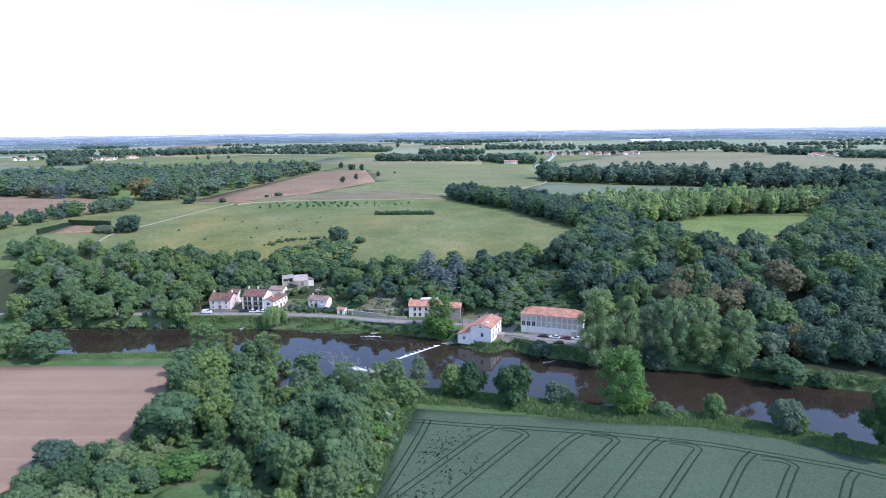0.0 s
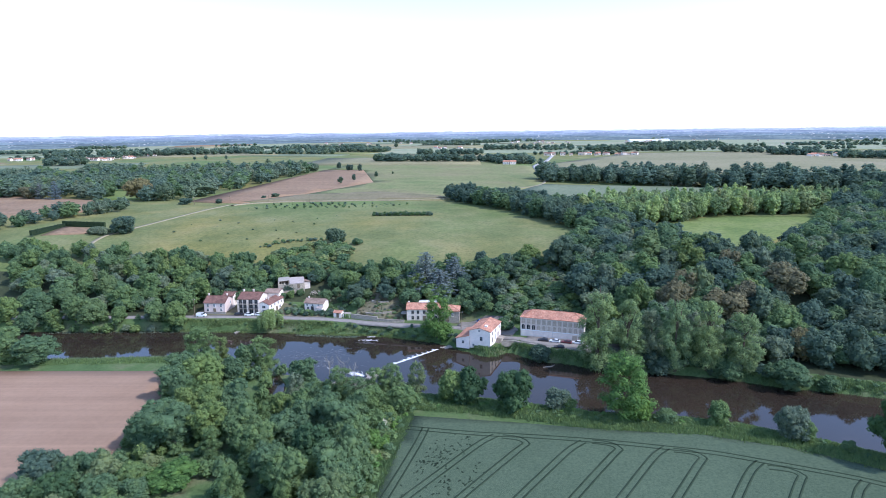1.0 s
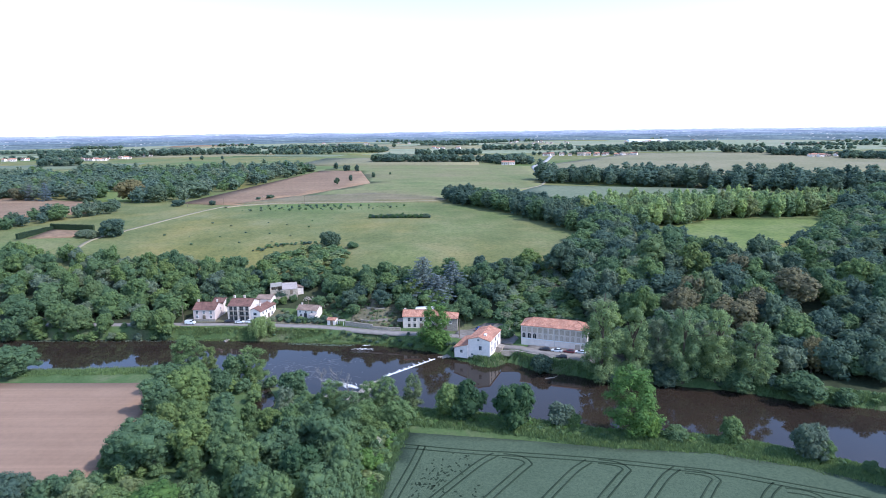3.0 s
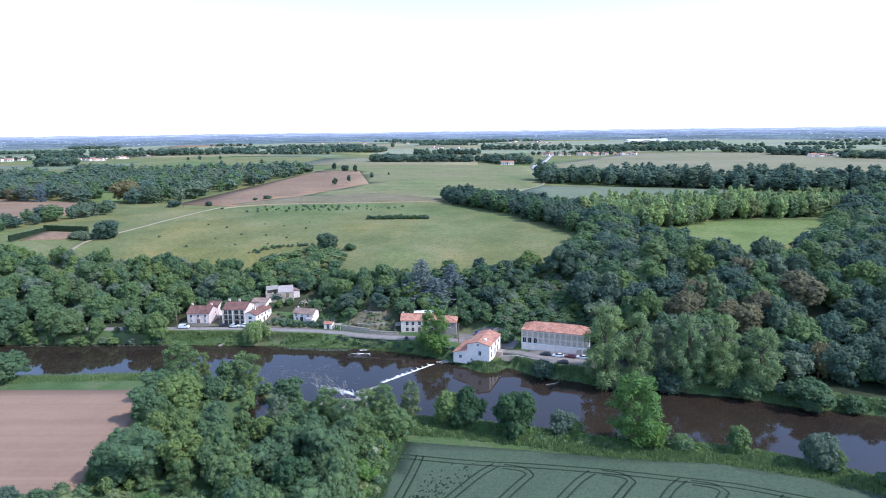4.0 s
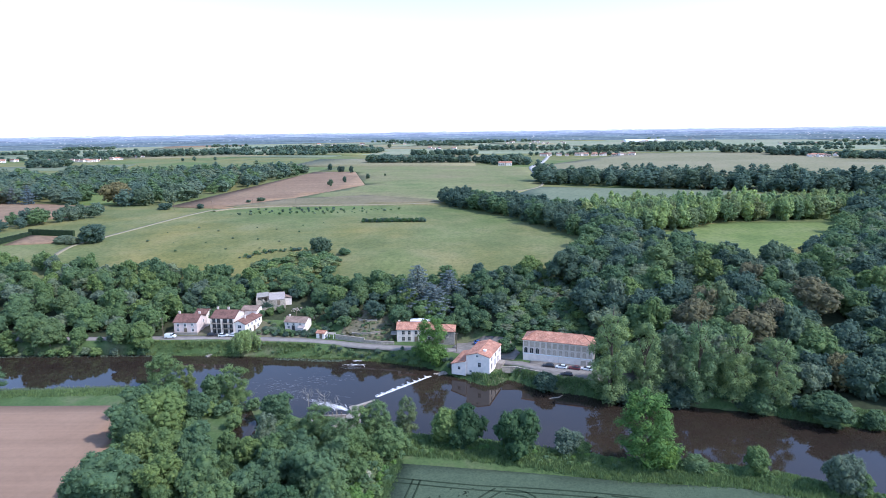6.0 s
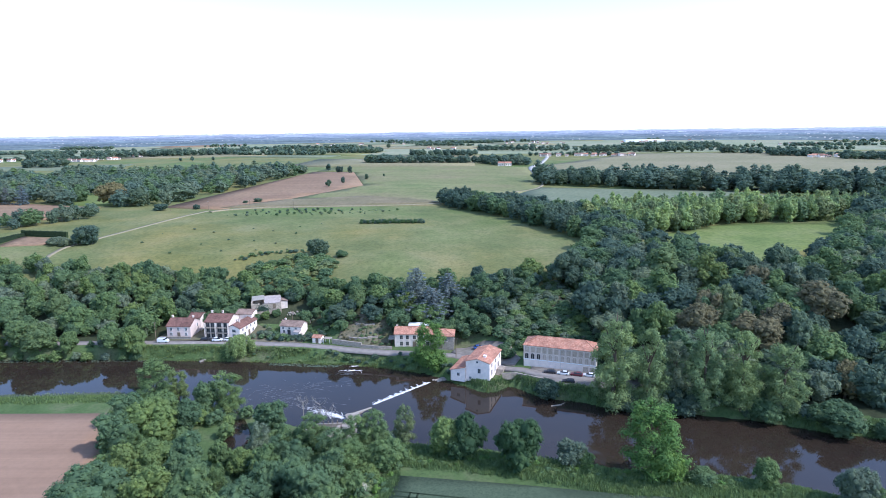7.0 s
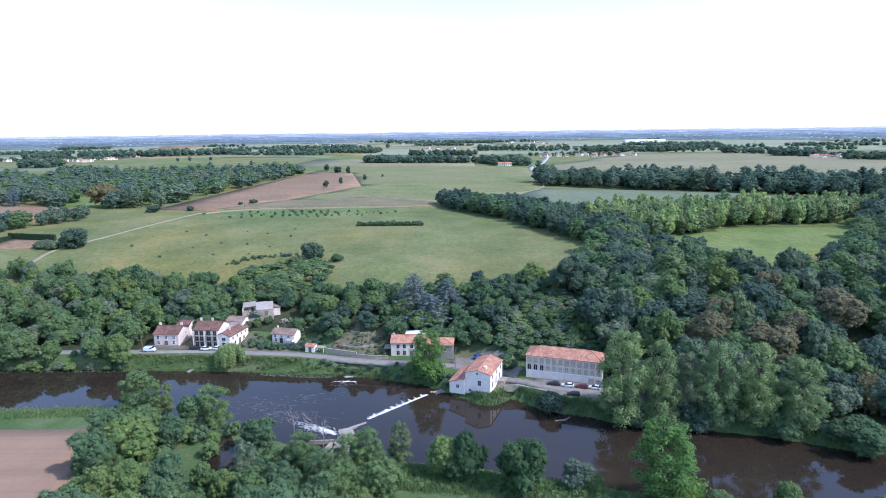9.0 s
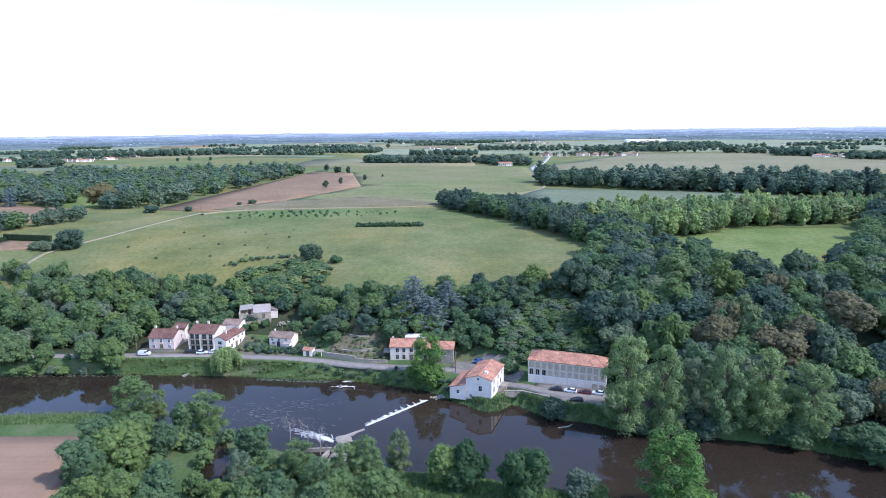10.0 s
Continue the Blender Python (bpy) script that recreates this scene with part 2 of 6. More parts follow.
def ground(x, y):
    """The height of the land at (x, y), in metres above the lower pool."""
    x, y = np.asarray(x, float), np.asarray(y, float)
    nb, fb = near_bank(x), far_bank(x)
    shelf = np.interp(x, [-20, -8, 0, 14, 20, 55, 75], [4.5, 3.6, 2.9, 2.9, 4.2, 4.2, 3.4])
    foot = np.interp(x, [-260, -130, -105, -88, -72, -56, -40, -20, 0, 14, 48, 70, 130, 200], [276, 283, 284, 277, 279, 270, 263, 267, 262, 252, 248, 230, 216, 192]) + np.where(x > 200, (x - 200) * -0.4, 0)
    top = np.interp(x, [-150, 0, 120], [27.5, 27, 26]) + 2.4 * ease((y - 330) / 150)
    top = top + 34 * np.clip((y - 900) / 3800, 0, 1) ** 1.15
    rise = np.interp(y - foot, [0, 3, 12, 26, 46, 68, 110, 180], [0, 0.05, 0.25, 0.46, 0.68, 0.86, 0.97, 1.0])
    far = shelf * ease((y - fb) / 3.2) + (top - shelf) * rise
    near = 2.3 * ease((nb - y) / 5) + 26 * ease((-300 - y) / 1500)
    bed = -1.6 * ease(np.minimum(y - nb, fb - y) / 4)
    return np.where(y >= fb, far, np.where(y <= nb, near, bed))


def spread(a, b, fine_a, fine_b, step, grow=1.25):
    """Coordinates that are close between fine_a and fine_b and widen outwards."""
    mid = list(np.arange(fine_a, fine_b + 0.1, step))
    lo, hi, s = [fine_a], [mid[-1]], step
    while lo[-1] > a:
        s *= grow
        lo.append(lo[-1] - min(s, 160))
    s = step
    while hi[-1] < b:
        s *= grow
        hi.append(hi[-1] + min(s, 160))
    return np.array(lo[:0:-1] + mid + hi[1:])


gx = spread(-4700, 4700, -230, 230, 2.5)
gy = spread(-3000, 4750, 110, 345, 1.8)
GX, GY = np.meshgrid(gx, gy)
GZ = ground(GX, GY)
nx, ny = len(gx), len(gy)
gv = np.stack([GX.ravel(), GY.ravel(), GZ.ravel()], 1)
gf = [(j * nx + i, j * nx + i + 1, (j + 1) * nx + i + 1, (j + 1) * nx + i) for j in range(ny - 1) for i in range(nx - 1)]
ground_me = raw("ground", gv, gf, GRASS, True)
ground_me.materials.append(BANK)
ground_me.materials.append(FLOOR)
cx, cy = (GX[:-1, :-1] + GX[1:, 1:]).ravel() / 2, (GY[:-1, :-1] + GY[1:, 1:]).ravel() / 2
lush = (cy > -400) & (cy < np.maximum(far_bank(cx) + 45, 296)) & (np.abs(cx) < 700)
cz = ground(cx, cy)
# dark earth under the woods, its colour also deepening the shade between trees
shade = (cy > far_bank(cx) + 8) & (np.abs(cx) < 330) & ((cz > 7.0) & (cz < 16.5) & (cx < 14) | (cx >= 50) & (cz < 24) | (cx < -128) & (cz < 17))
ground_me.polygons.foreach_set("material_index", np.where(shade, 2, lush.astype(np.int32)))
setting("ground", ground_me, None, "rolling green meadow land on both sides of the river", "ground")


def drape(name, poly, material, lift, label, category, step=12.0):
    """A patch of land cover that follows the ground within a polygon."""
    bm = bmesh.new()
    bm.faces.new([bm.verts.new((x, y, 0)) for x, y in poly])
    xs, ys = [p[0] for p in poly], [p[1] for p in poly]
    for lo, hi, axis in ((min(xs), max(xs), 0), (min(ys), max(ys), 1)):
        n = max(1, min(60, int((hi - lo) / step)))
        for k in range(1, n):
            co, no = [0, 0, 0], [0, 0, 0]
            co[axis], no[axis] = lo + (hi - lo) * k / n, 1
            bmesh.ops.bisect_plane(bm, geom=bm.verts[:] + bm.edges[:] + bm.faces[:], plane_co=co, plane_no=no)
    for v in bm.verts:
        v.co.z = float(ground(v.co.x, v.co.y)) + lift
    for f in bm.faces:
        f.smooth = True
    if bm.faces[:] and sum(f.normal.z for f in bm.faces) < 0:
        bmesh.ops.reverse_faces(bm, faces=bm.faces[:])
    skirt = bmesh.ops.extrude_edge_only(bm, edges=[e for e in bm.edges if e.is_boundary])
    for v in skirt["geom"]:
        if isinstance(v, bmesh.types.BMVert):
            v.co.z -= lift + 0.6
    return setting(name, bm, material, label, category)


def ribbon(name, line, width, material, lift, label, category, step=2.0, flat=False, parent=None):
    """A road, path or track of constant width along a line, smoothed, following the ground."""
    pts = [Vector((*p, 0)) for p in line]
    out = []
    for i in range(len(pts) - 1):
        p0, p1, p2, p3 = pts[max(0, i - 1)], pts[i], pts[i + 1], pts[min(len(pts) - 1, i + 2)]
        n = max(2, int((p2 - p1).length / step))
        for k in range(n):
            t = k / n
            out.append(0.5 * (2 * p1 + (p2 - p0) * t + (2 * p0 - 5 * p1 + 4 * p2 - p3) * t * t + (3 * p1 - p0 - 3 * p2 + p3) * t ** 3))
    out.append(pts[-1])
    vs, fs = [], []
    for i, p in enumerate(out):
        d = (out[min(i + 1, len(out) - 1)] - out[max(i - 1, 0)]).normalized()
        s = Vector((-d.y, d.x, 0)) * width / 2
        mid = float(ground(p.x, p.y))
        for k, drop in ((1.0, lift + 0.6), (1.0, 0), (0, 0), (-1.0, 0), (-1.0, lift + 0.6)):
            q = p + s * k
            z = mid if flat else float(ground(q.x, q.y))
            vs.append((q.x, q.y, z + lift - drop))
        if i:
            fs += [(5 * i - 5 + j, 5 * i - 4 + j, 5 * i + 1 + j, 5 * i + j) for j in (1, 2, 0, 3)]
    me = raw(name, vs, [f[::-1] for f in fs], material, True)
    if me.polygons[0].normal.z < 0:
        me.flip_normals()
    if parent:
        return part(name, me, None, parent)
    return setting(name, me, None, label, category)


# ---- river ----
CREST = [(-37, 187), (-36.5, 197), (-35, 207), (-31.4, 215.2), (-25.1, 221.3), (-18.9, 227.5), (-12.6, 233.6), (-9.5, 238), (-7, 244)]


def water(name, xs_near, xs_far, z, label, upper):
    """One pool: cross-sections of the river, closed at the weir's crest."""
    a = [(x, float(near_bank(x)) - 4) for x in xs_near]
    b = [(x, float(far_bank(x)) + 3) for x in xs_far]
    vs, fs, cols = [], [], 9
    for p, q in zip(a, b):
        for k in range(cols):
            t = k / (cols - 1)
            vs.append((p[0] + (q[0] - p[0]) * t, p[1] + (q[1] - p[1]) * t, z))
    crest = [(x, y, z) for x, y in CREST]
    vs = crest + vs if upper else vs + crest
    a = a + [None]
    for i in range(len(a) - 1):
        for k in range(cols - 1):
            o = i * cols + k
            fs.append((o, o + cols, o + cols + 1, o + 1))
    return setting(name, raw(name, vs, fs, WATER), None, label, "river")


water("water_lower_pool", list(np.linspace(-1500, -200, 14)) + list(np.linspace(-190, -44, 20)), list(np.linspace(-1500, -200, 14)) + list(np.linspace(-190, -16, 20)), 0.0, "slow brown river water below the weir", False)
water("water_upper_pool", list(np.linspace(-30, 190, 24)) + list(np.linspace(200, 1500, 14)), list(np.linspace(-3, 190, 24)) + list(np.linspace(200, 1500, 14)), 0.45, "calm dark river water above the weir", True)

# ---- land cover ----
drape("crop_field", [(-19, 170.5), (12, 166), (38, 161.5), (64, 158.5), (87, 150.5), (100, 142), (125, 120), (130, -60), (-51, -60), (-25.4, 127)], CROP, 0.45, "even blue-green cereal crop with wheel tracks", "crop field", 6)
drape("ploughed_field", [(-260, 208), (-113, 207), (-103, 185), (-97, 160), (-100, 145), (-115, 128), (-140, 100), (-260, 100)], PLOUGH, 0.12, "pale brown freshly tilled bare soil", "ploughed field", 8)
drape("brown_field", [(-236, 516), (-222, 720), (-207, 935), (-145, 925), (-100, 700), (-150, 560), (-185, 500)], STUBBLE, 0.5, "reddish brown tilled field on the plateau", "field", 25)
drape("brown_field_west", [(-600, 640), (-290, 520), (-283, 460), (-340, 425), (-600, 480)], STUBBLE, 0.5, "brown field behind the hedgerow", "field", 25)
drape("lawn", [(-392, 648), (-334, 640), (-283, 535), (-330, 540)], BRIGHT, 0.5, "green clearing at the edge of the plateau wood", "grass", 15)
drape("dry_meadow", [(-145, 925), (-100, 700), (-150, 560), (-170, 520), (-12, 512), (60, 600), (92, 655), (125, 1000), (80, 1045), (-171, 1190), (-205, 950)], OLIVE, 0.45, "dry olive pasture on the plateau", "field", 25)
drape("dry_strip", [(-188, 508), (-150, 566), (-80, 590), (-20, 552), (-12, 528), (-90, 519), (-150, 513)], PINKDRY, 0.62, "pinkish dry grass strip along the farm path", "field", 12)
drape("blue_green_field", [(60, 600), (90, 665), (270, 610), (280, 540), (130, 468), (60, 520)], BLUECROP, 0.55, "pale blue-green crop beside the wood", "field", 25)
drape("bright_pasture", [(105, 374), (140, 398), (176, 418), (235, 414), (252, 398), (128, 300)], BRIGHT, 0.3, "bright green pasture enclosed by woods", "pasture", 10)
drape("ripe_field", [(128, 1003), (398, 1410), (1100, 1400), (900, 900), (555, 811), (230, 780), (110, 740)], TAN, 0.8, "wide pale tan field", "field", 60)

wheel_rows = [(3.1, 158), (14.5, 156), (27.2, 154.5), (39.2, 153), (49, 151.2), (60, 148.4), (70.8, 144), (81, 140), (91.8, 135)]
tracks = thing("wheel_tracks", pose(0, 0, 0), "dark paired wheel tracks pressed into the crop", "tracks", "", "structure")


def pair(line):
    for off in (-0.95, 0.95):
        shifted = []
        for i, (x, y) in enumerate(line):
            a, b = line[max(0, i - 1)], line[min(len(line) - 1, i + 1)]
            d = Vector((b[0] - a[0], b[1] - a[1])).normalized()
            shifted.append((x - d.y * off, y + d.x * off))
        ribbon("track", shifted, 0.5, TRACK, 0.5, "", "", 1.5, False, tracks)


pair([(-20, 162.8), (0, 159.3), (15.5, 157.7), (36, 154.6), (51.4, 151.3), (63.3, 148.6), (74.5, 144.3), (84, 140.5), (96.5, 134.8), (112, 124)])
for k, (x, y) in enumerate(wheel_rows):
    turn = [(x - 7, y + 1.6), (x - 2.6, y + 0.4), (x - 0.6, y - 2.2)] if k % 2 else [(x + 2.6, y + 0.2), (x + 0.6, y - 1.6)]
    pair(turn + [(x - 3.0, y - 5.5), (x - 14, y - 20.5), (x - 58, y - 82), (x - 100, y - 143)] if x > 66 else turn + [(x - 3.0, y - 5.5), (x - 14, y - 20.5), (x - 40, y - 56.5)])
pair([(-14.3, 163), (-16.5, 152), (-23.4, 124.6), (-30, 100)])
# wind-flattened patches in the crop
lr = random.Random(31)
lodged = thing("flattened_crop", pose(0, 0, 0), "dark wind-flattened patches in the crop", "crop", "", "structure")
for k in range(150):
    t = lr.random()
    x, y = (-3 - 13 * t + lr.gauss(0, 2.2), 156 - 16 * t + lr.gauss(0, 2.5)) if k < 80 else (1 - 20 * t + lr.gauss(0, 2.5), 141 - 18 * t + lr.gauss(0, 2.2))
    a = lr.uniform(0.6, 2.2)
    L = lr.uniform(0.2, 0.6)
    ribbon("flattened_patch", [(x - L * math.cos(a), y - L * math.sin(a)), (x + lr.uniform(-0.2, 0.2), y), (x + L * math.cos(a), y + L * math.sin(a))], lr.uniform(0.3, 0.55), TRACK, 0.49, "", "", 0.5, False, lodged)

ribbon("river_road", [(-330, 268), (-190, 266.5), (-123, 266.3), (-104, 266.5), (-82, 264), (-67, 262.3), (-54, 259.3), (-41, 255.6), (-24, 252.4), (-12, 252), (-3, 252.6), (14, 256)], 4.4, ASPHALT, 0.1, "worn grey lane along the river bank", "road", 2.0, True)
ribbon("mill_lane", [(-4, 252), (3, 248.5), (10, 243), (18, 236.6), (25, 232), (36, 228.2), (52, 227)], 4.2, ASPHALT, 0.30, "grey lane and yard beside the mill", "road", 2.0, True)
drape("parking_yard", [(22, 231), (28, 224), (40, 220), (60, 217), (66, 226), (46, 232), (24, 238)], YARD, 0.22, "bare earth parking yard", "yard", 3)
drape("terrace_ground", [(-53, 263.8), (-41, 259.6), (-29, 257.5), (-28.5, 276), (-40, 281), (-50, 280)], DRY, 0.12, "dry earth and rough grass on the terraces", "garden", 2)
drape("house_yard", [(-129, 268.8), (-86, 267), (-66, 264.6), (-63, 273), (-80, 277), (-90, 283), (-112, 283), (-127, 283)], DRY, 0.1, "worn yard round the riverside houses", "yard", 2)
drape("mill_yard", [(-5, 255), (2, 250.5), (10, 246), (18, 240), (21, 246), (18, 257), (8, 262), (-3, 260)], YARD, 0.30, "bare earth yard behind the mill", "yard", 2)
drape("bare_slope", [(36, 266), (39, 264), (43, 268), (46, 275), (45, 282), (42, 286), (38, 280), (37, 272)], DRY, 0.12, "bare reddish scar on the slope", "slope", 2)
ribbon("far_road", [(104, 725), (106, 780), (116, 900), (126, 1005), (160, 1120), (205, 1330)], 7.0, ROADLT, 0.9, "pale road running to a hamlet", "road", 20)
ribbon("meadow_path", [(-220, 340), (-224, 366), (-216, 386), (-204, 436), (-191, 492)], 2.6, GRAVEL, 0.22, "pale worn farm path across the meadow", "path", 4)
ribbon("field_path", [(-186, 484), (-178, 496), (-150, 508), (-90, 514), (-15, 526), (40, 596), (88, 662), (112, 800), (123, 1005)], 2.8, GRAVEL, 0.72, "pale gravel farm path across the meadow", "path", 8)

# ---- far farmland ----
# grass colour paled here to paint haze over the far plain
drape("far_plain", [(-2300, 1470), (2300, 1470), (2300, 2610), (-2300, 2610)], HAZYGRASS, 0.6, "grassland and stubble of the far plain paled by painted haze", "field", 20)
rng = np.random.default_rng(11)
far_mats = [TAN, BLUECROP, OLIVE, TAN, BLUECROP, STUBBLE]
for k in range(64):
    y0 = float(rng.uniform(1050, 3600))
    x0 = float(rng.uniform(-0.85, 0.85)) * (y0 + 200)
    if 60 < x0 < 1150 and y0 < 1450:
        continue
    w, d = float(rng.uniform(120, 330)) * (0.6 + y0 / 2500), float(rng.uniform(70, 240)) * (0.6 + y0 / 2500)
    a = float(rng.uniform(-0.4, 0.4))
    poly = [(x0 + u * w * math.cos(a) - v * d * math.sin(a), y0 + u * w * math.sin(a) + v * d * math.cos(a)) for u, v in ((-0.5, -0.5), (0.5, -0.45), (0.45, 0.5), (-0.55, 0.5))]
    drape("far_field", poly, far_mats[k % 6], 0.64 + 0.005 * k, "distant farm field", "field", 80)

# ---- trees ----
ICO = bmesh.new()
bmesh.ops.create_icosphere(ICO, subdivisions=1, radius=1)
ICO_V = np.array([v.co[:] for v in ICO.verts])
ICO_F = np.array([[v.index for v in f.verts] for f in ICO.faces])
ICO.free()
OCT_V = np.array([(1, 0, 0), (-1, 0, 0), (0, 1, 0), (0, -1, 0), (0, 0, 1), (0, 0, -1)], float)
OCT_F = np.array([(0, 2, 4), (2, 1, 4), (1, 3, 4), (3, 0, 4), (2, 0, 5), (1, 2, 5), (3, 1, 5), (0, 3, 5)])


def lobes_of(shape, r, subs=6):
    """Lobes of a crown one metre high: rows of x, y, z and radius."""
    out = []
    if shape in ("round", "bush", "egg"):
        low, wide, tall = {"round": (0.50, 0.40, 0.47), "bush": (0.45, 0.50, 0.46), "egg": (0.46, 0.42, 0.50)}[shape]
        for k in range(14):
            d = np.array((math.cos(k * 2.4), math.sin(k * 2.4), 0)) * math.sqrt(1 - (1 - 2 * (k + 0.5) / 14) ** 2) + (0, 0, 1 - 2 * (k + 0.5) / 14)
            if shape == "egg" and d[2] < -0.1:
                d = d * (0.9 / math.hypot(d[0], d[1]), 0.9 / math.hypot(d[0], d[1]), 0.9)
            d = d + r.normal(size=3) * 0.2
            q = r.uniform(0.42, 0.66)
            c = np.array((d[0] * wide * q, d[1] * wide * q, low + d[2] * tall * q))
            big = r.uniform(0.16, 0.25) * wide / 0.4
            out.append((*c, big * 0.88))
            for _ in range(subs):
                e = r.normal(size=3) + d * 0.8 + (0, 0, 0.3)
                e /= np.linalg.norm(e)
                out.append((*(c + e * big * r.uniform(0.72, 0.95)), big * r.uniform(0.20, 0.40)))
    elif shape == "tall":
        for _ in range(100):
            t, a = r.uniform(0.06, 0.97) , r.uniform(0, 6.3)
            w = 0.25 * (1 - max(0.0, abs(t - 0.42) - 0.05) ** 1.7 * 2.1) * r.uniform(0.75, 1.12)
            k = math.sqrt(r.uniform(0.05, 1.0))
            out.append((math.cos(a) * w * k, math.sin(a) * w * k, t, r.uniform(0.028, 0.058) * (1.15 - 0.3 * t)))
    elif shape == "wispy":
        for _ in range(85):
            t, a = r.uniform(0.10, 0.97), r.uniform(0, 6.3)
            w = 0.33 * math.sqrt(max(0.05, 1 - ((t - 0.42) / 0.60) ** 2)) * r.uniform(0.75, 1.02)
            k = math.sqrt(r.uniform(0.08, 1.0))
            out.append((math.cos(a) * w * k, math.sin(a) * w * k, t, r.uniform(0.05, 0.095) * (1.15 - 0.35 * t)))
    elif shape == "cedar":
        for t in np.linspace(0.10, 0.97, 11):
            w = 0.44 * (1 - t ** 2.4) ** 0.75 * r.uniform(0.75, 1.1) + 0.07
            for a in np.arange(0, 6.28, 0.9) + r.uniform(0, 6):
                far_out = w * r.uniform(0.35, 1.05)
                for k in np.linspace(0.3, 1.0, 3) * far_out:
                    out.append((math.cos(a) * k, math.sin(a) * k, t - k * 0.10 + r.normal() * 0.012, 0.035 + w * 0.09 * r.uniform(0.6, 1.3)))
    elif shape == "weeping":
        for _ in range(46):
            a, q = r.uniform(0, 6.3), 0.52 * math.sqrt(r.uniform(0, 1))
            top = 0.88 - 1.25 * q * q + r.uniform(-0.08, 0.05)
            for t in np.arange(top, 0.1, -0.14):
                out.append((math.cos(a) * q * (1.06 - 0.06 * t), math.sin(a) * q * (1.06 - 0.06 * t), t, r.uniform(0.055, 0.10)))
    return np.array(out)


def crown_mesh(name, shape, colour, leaves, size, seed, subs=6, light=False):
    r = np.random.default_rng(seed)
    L = lobes_of(shape, r, subs)
    flat = 0.45 if shape == "cedar" else 1.0
    solid = {"tall": 0.45, "wispy": 0.6, "cedar": 0.7, "weeping": 0.6}.get(shape, 0.86)
    verts, faces, n = [], [], 0
    mean_q = L[:, 3].mean() * 1.15
    for k, (x, y, z, q) in enumerate(L):
        bv, bf = (ICO_V, ICO_F) if q > mean_q and not light and k % (subs + 1) == 0 else (OCT_V, OCT_F)
        verts.append(bv * (1 + r.normal(size=(len(bv), 1)) * 0.12) * q * solid * (1, 1, flat) + (x, y, z))
        faces += (bf + n).tolist()
        n += len(bv)
    solid_faces = len(faces)
    pick = r.choice(len(L), leaves, p=L[:, 3] ** 2 / (L[:, 3] ** 2).sum())
    d = r.normal(size=(leaves, 3))
    d /= np.linalg.norm(d, axis=1)[:, None]
    d[:, 2] = np.where((d[:, 2] < -0.35) & (r.random(leaves) < 0.7), -d[:, 2], d[:, 2])
    p = L[pick, :3] + d * (1, 1, flat) * (L[pick, 3] * r.uniform(0.75, 1.6 if shape == "tall" else 1.22, leaves))[:, None]
    apart = (p ** 2).sum(1)[:, None] + (L[:, :3] ** 2).sum(1)[None, :] - 2 * p @ L[:, :3].T
    keep = (apart < (0.76 * L[None, :, 3]) ** 2).sum(1) == 0
    p, d = p[keep], d[keep]
    m = len(p)
    nrm = d + r.normal(size=(m, 3)) * 0.24 + (0, 0, 0.2)
    nrm /= np.linalg.norm(nrm, axis=1)[:, None]
    t = np.cross(nrm, r.normal(size=(m, 3)))
    t /= np.linalg.norm(t, axis=1)[:, None]
    b = np.cross(nrm, t)
    s = (size * r.uniform(0.55, 1.35, m))[:, None]
    if shape == "weeping":
        b, t = np.tile((0, 0, -1.0), (m, 1)), t * (1, 1, 0.1)
        q = np.stack([p - t * s * 0.35, p + t * s * 0.35, p + b * s * 2.2 + t * s * 0.3, p + b * s * 2.4 - t * s * 0.2], 1)
    else:
        q = np.stack([p - t * s * 0.72 - b * s * 0.4, p + b * s * 0.85 - nrm * s * 0.15, p + t * s * 0.7 - b * s * 0.45], 1)
    corners = q.shape[1]
    verts.append(q.reshape(-1, 3))
    faces += (np.arange(m * corners).reshape(m, corners) + n).tolist()
    me = raw(name, np.concatenate(verts), faces, LEAF[colour])
    me.polygons.foreach_set("use_smooth", np.arange(len(faces)) < solid_faces)
    return me


def trunk_mesh(shape, seed):
    r = random.Random(seed)
    bm = bmesh.new()
    fork = {"round": 0.34, "tall": 0.8, "bush": 0.15, "egg": 0.15, "wispy": 0.3, "cedar": 0.84, "weeping": 0.45}[shape]
    tube(bm, (0, 0, -0.05), (0.01, 0, fork), 0.03, 0.016 if fork < 0.5 else 0.006, 7)
    for k in range(6):
        a = k * 1.05 + r.uniform(-0.3, 0.3)
        z0 = fork * r.uniform(0.6, 0.98)
        q = 0.26 if shape in ("round", "bush", "egg", "weeping") else 0.13
        tube(bm, (0, 0, z0), (math.cos(a) * q, math.sin(a) * q, z0 + r.uniform(0.14, 0.3)), 0.012, 0.004, 5)
    return mesh_of("trunk", bm, BARK)


PROTO = {}


def tree_kind(shape, colour, near, variant):
    """The meshes of one kind of tree, made once."""
    key = (shape, colour, near, variant)
    if key not in PROTO:
        seed = 100 + len(PROTO)
        count, size = ((10500, 0.0180) if near else (4200, 0.0275))
        if shape == "bush":
            size *= 1.25
        if shape == "weeping":
            size *= 1.3
        if shape == "wispy":
            size *= 0.85
        if shape == "tall":
            size, count = size * 0.66, int(count * 1.6)
        PROTO[key] = (trunk_mesh(shape, seed), crown_mesh("crown", shape, colour, count, size, seed, 16 if near else 11))
    return PROTO[key]


